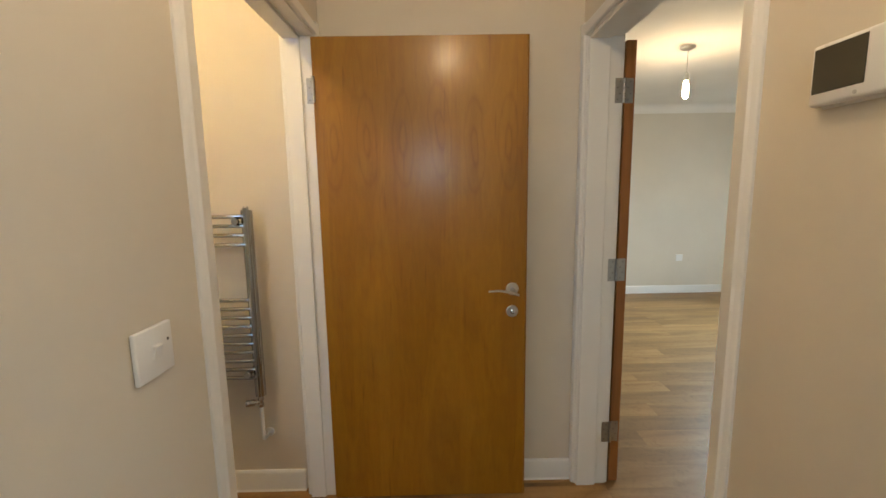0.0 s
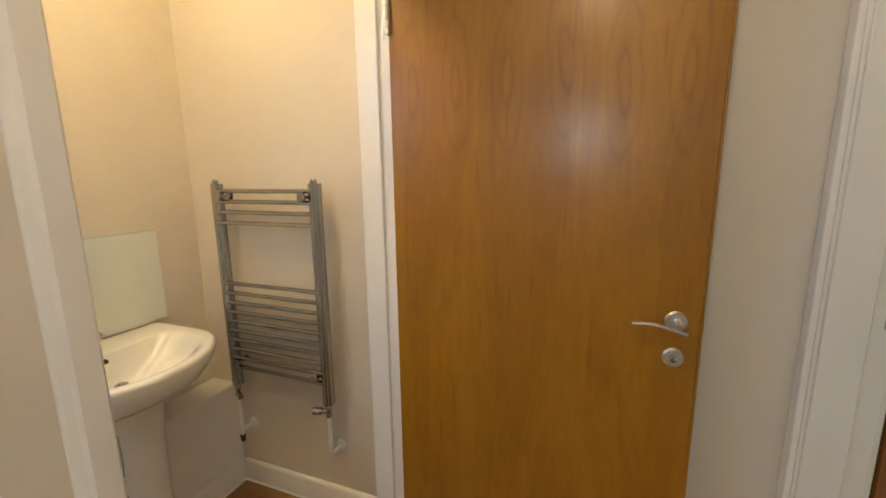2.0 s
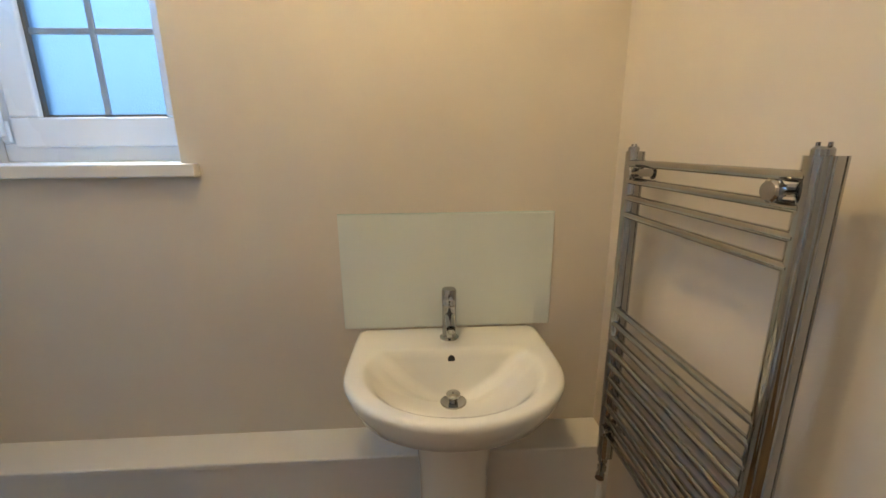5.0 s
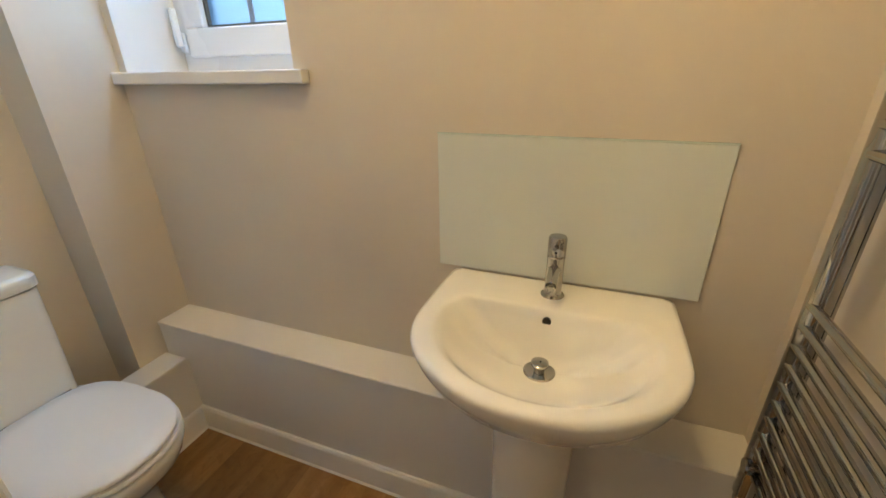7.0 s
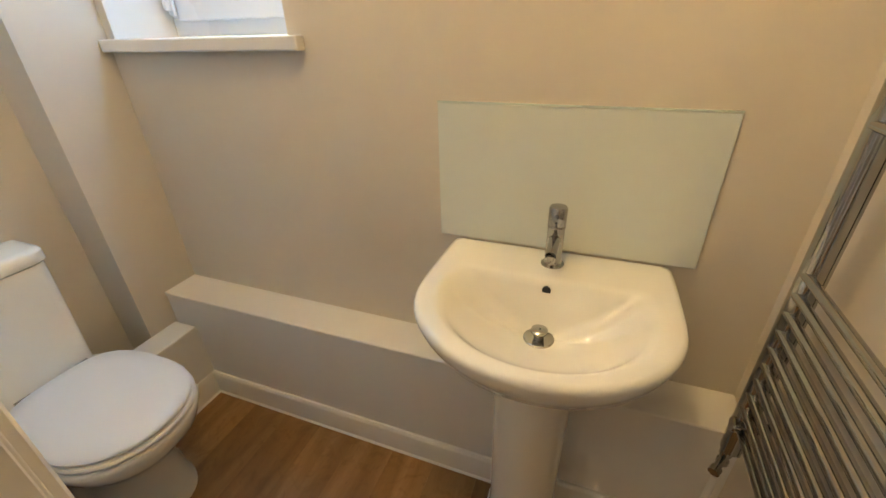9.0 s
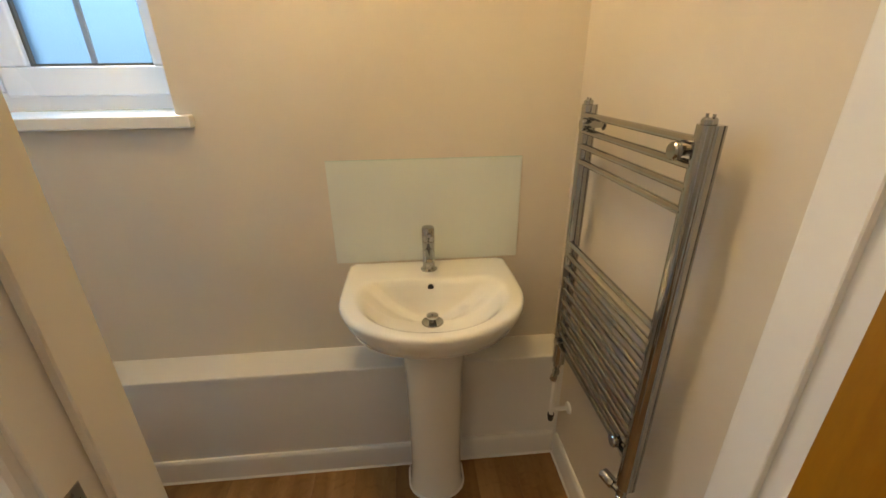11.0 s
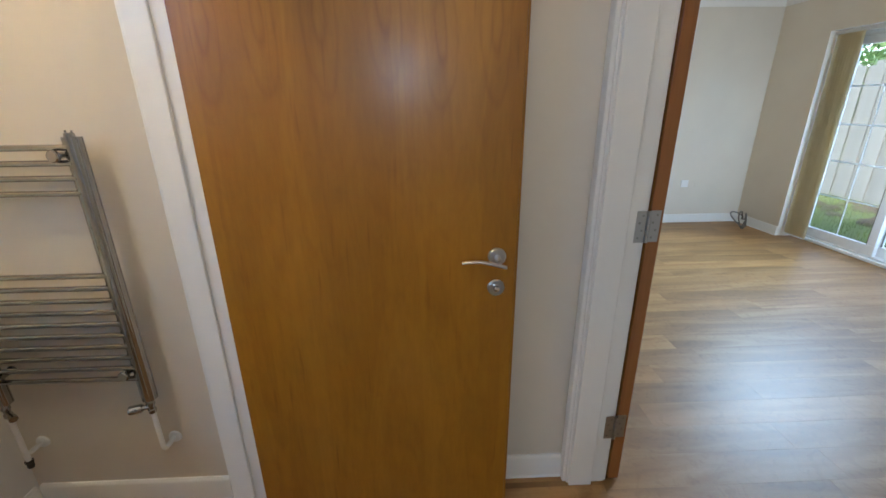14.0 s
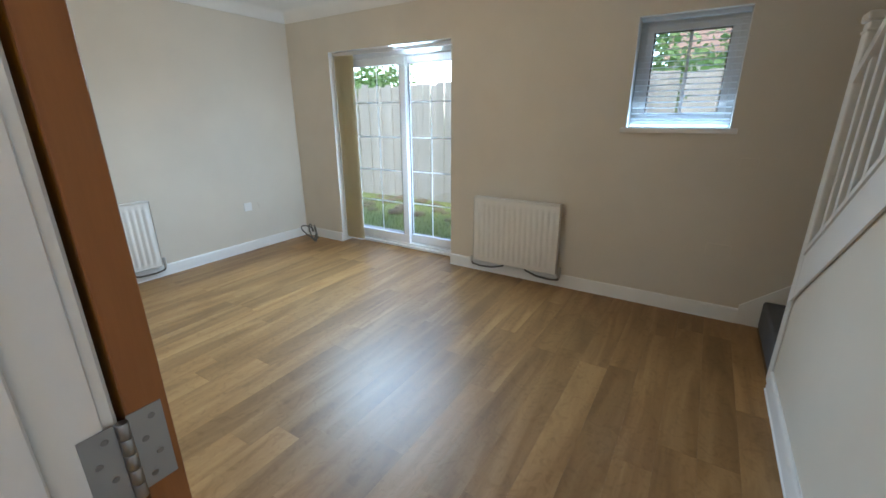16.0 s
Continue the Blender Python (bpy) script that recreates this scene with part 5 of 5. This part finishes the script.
tree(9.0, 0.9, 3.4, 1.1, 1)
tree(8.9, 6.3, 2.6, 0.8, 2)
tree(10.5, 8.2, 3.2, 1.2, 4)
tree(9.6, 2.6, 2.5, 0.6, 6)
tree(10.8, -1.2, 3.6, 1.3, 8)

hs = thing("neighbour_house", (14, -1.6, GZ), "pale neighbouring house with a brown tiled roof", "house")
part("wall", boxes(((13.2, -5.0, GZ), (17.0, 0.6, 2.6))), M_RENDER, hs)
roof = loft([[(12.9, -5.2, 2.6), (17.3, -5.2, 2.6), (15.1, -5.2, 4.6)], [(12.9, 0.8, 2.6), (17.3, 0.8, 2.6), (15.1, 0.8, 4.6)]])
part("roof", roof, M_ROOF, hs)
wn_ = part("window", boxes(((13.14, -1.9, 1.5), (13.199, -0.9, 2.4)), bevel=0.005), M_UPVC, hs)
part("pane", boxes(((13.12, -1.82, 1.58), (13.139, -0.98, 2.32))), M_SCREEN, wn_)

# ---- floors ----
floor = structure("floor", boxes(((WCW - 0.3, WCS - 0.12, -0.12), (WT, END + 0.12, -0.006)), ((WT, HS - 0.12, -0.12), (ET, END + 0.12, -0.006)), ((ET, STS - 0.1, -0.12), (LE + 0.3, LN + 0.12, -0.006))), M_FLOORJOINT, "oak plank vinyl floor running through all rooms", "floor")
plank_cache = {}


def plank(x0, x1, y0, y1):
    key = (round(x1 - x0, 3), round(y1 - y0, 3))
    if key not in plank_cache:
        L, W = key
        g, b = 0.00005, 0.0002
        lo = [(-L / 2 + g, -W / 2 + g), (L / 2 - g, -W / 2 + g), (L / 2 - g, W / 2 - g), (-L / 2 + g, W / 2 - g)]
        hi = [(-L / 2 + g + b, -W / 2 + g + b), (L / 2 - g - b, -W / 2 + g + b), (L / 2 - g - b, W / 2 - g - b), (-L / 2 + g + b, W / 2 - g - b)]
        bmx = loft([[(x, y, -0.005) for x, y in lo], [(x, y, -0.0005) for x, y in lo], [(x, y, 0.0) for x, y in hi]])
        me = bpy.data.meshes.new("plank")
        bmx.to_mesh(me)
        bmx.free()
        me.materials.append(M_FLOOR)
        plank_cache[key] = me
    o = new("plank", plank_cache[key])
    o.parent = floor
    o.matrix_basis = Matrix.Translation(((x0 + x1) / 2, (y0 + y1) / 2, 0))


def lay(xa, xb, ya, yb, width, length, seed):
    rng = random.Random(seed)
    y, k = ya, 0
    while y < yb - 1e-6:
        y2 = min(y + width, yb)
        x = xa - round(rng.uniform(0.08, 0.94) * length, 3)
        while x < xb - 1e-6:
            a, b = max(x, xa), min(x + length, xb)
            if b - a > 0.01:
                plank(round(a, 3), round(b, 3), y, y2)
            x += length
        y = y2
        k += 1


lay(WCW, ET, WCS, WCN, 0.152, 1.22, 11)
lay(WT, ET, HS, WCS, 0.152, 1.22, 15)
lay(WX, EX, WCN, END, 0.152, 1.22, 12)
lay(ET, LE, LS, LN, 0.152, 1.22, 13)
lay(LE, LE + 0.2, 1.525, 2.99, 0.152, 1.22, 14)
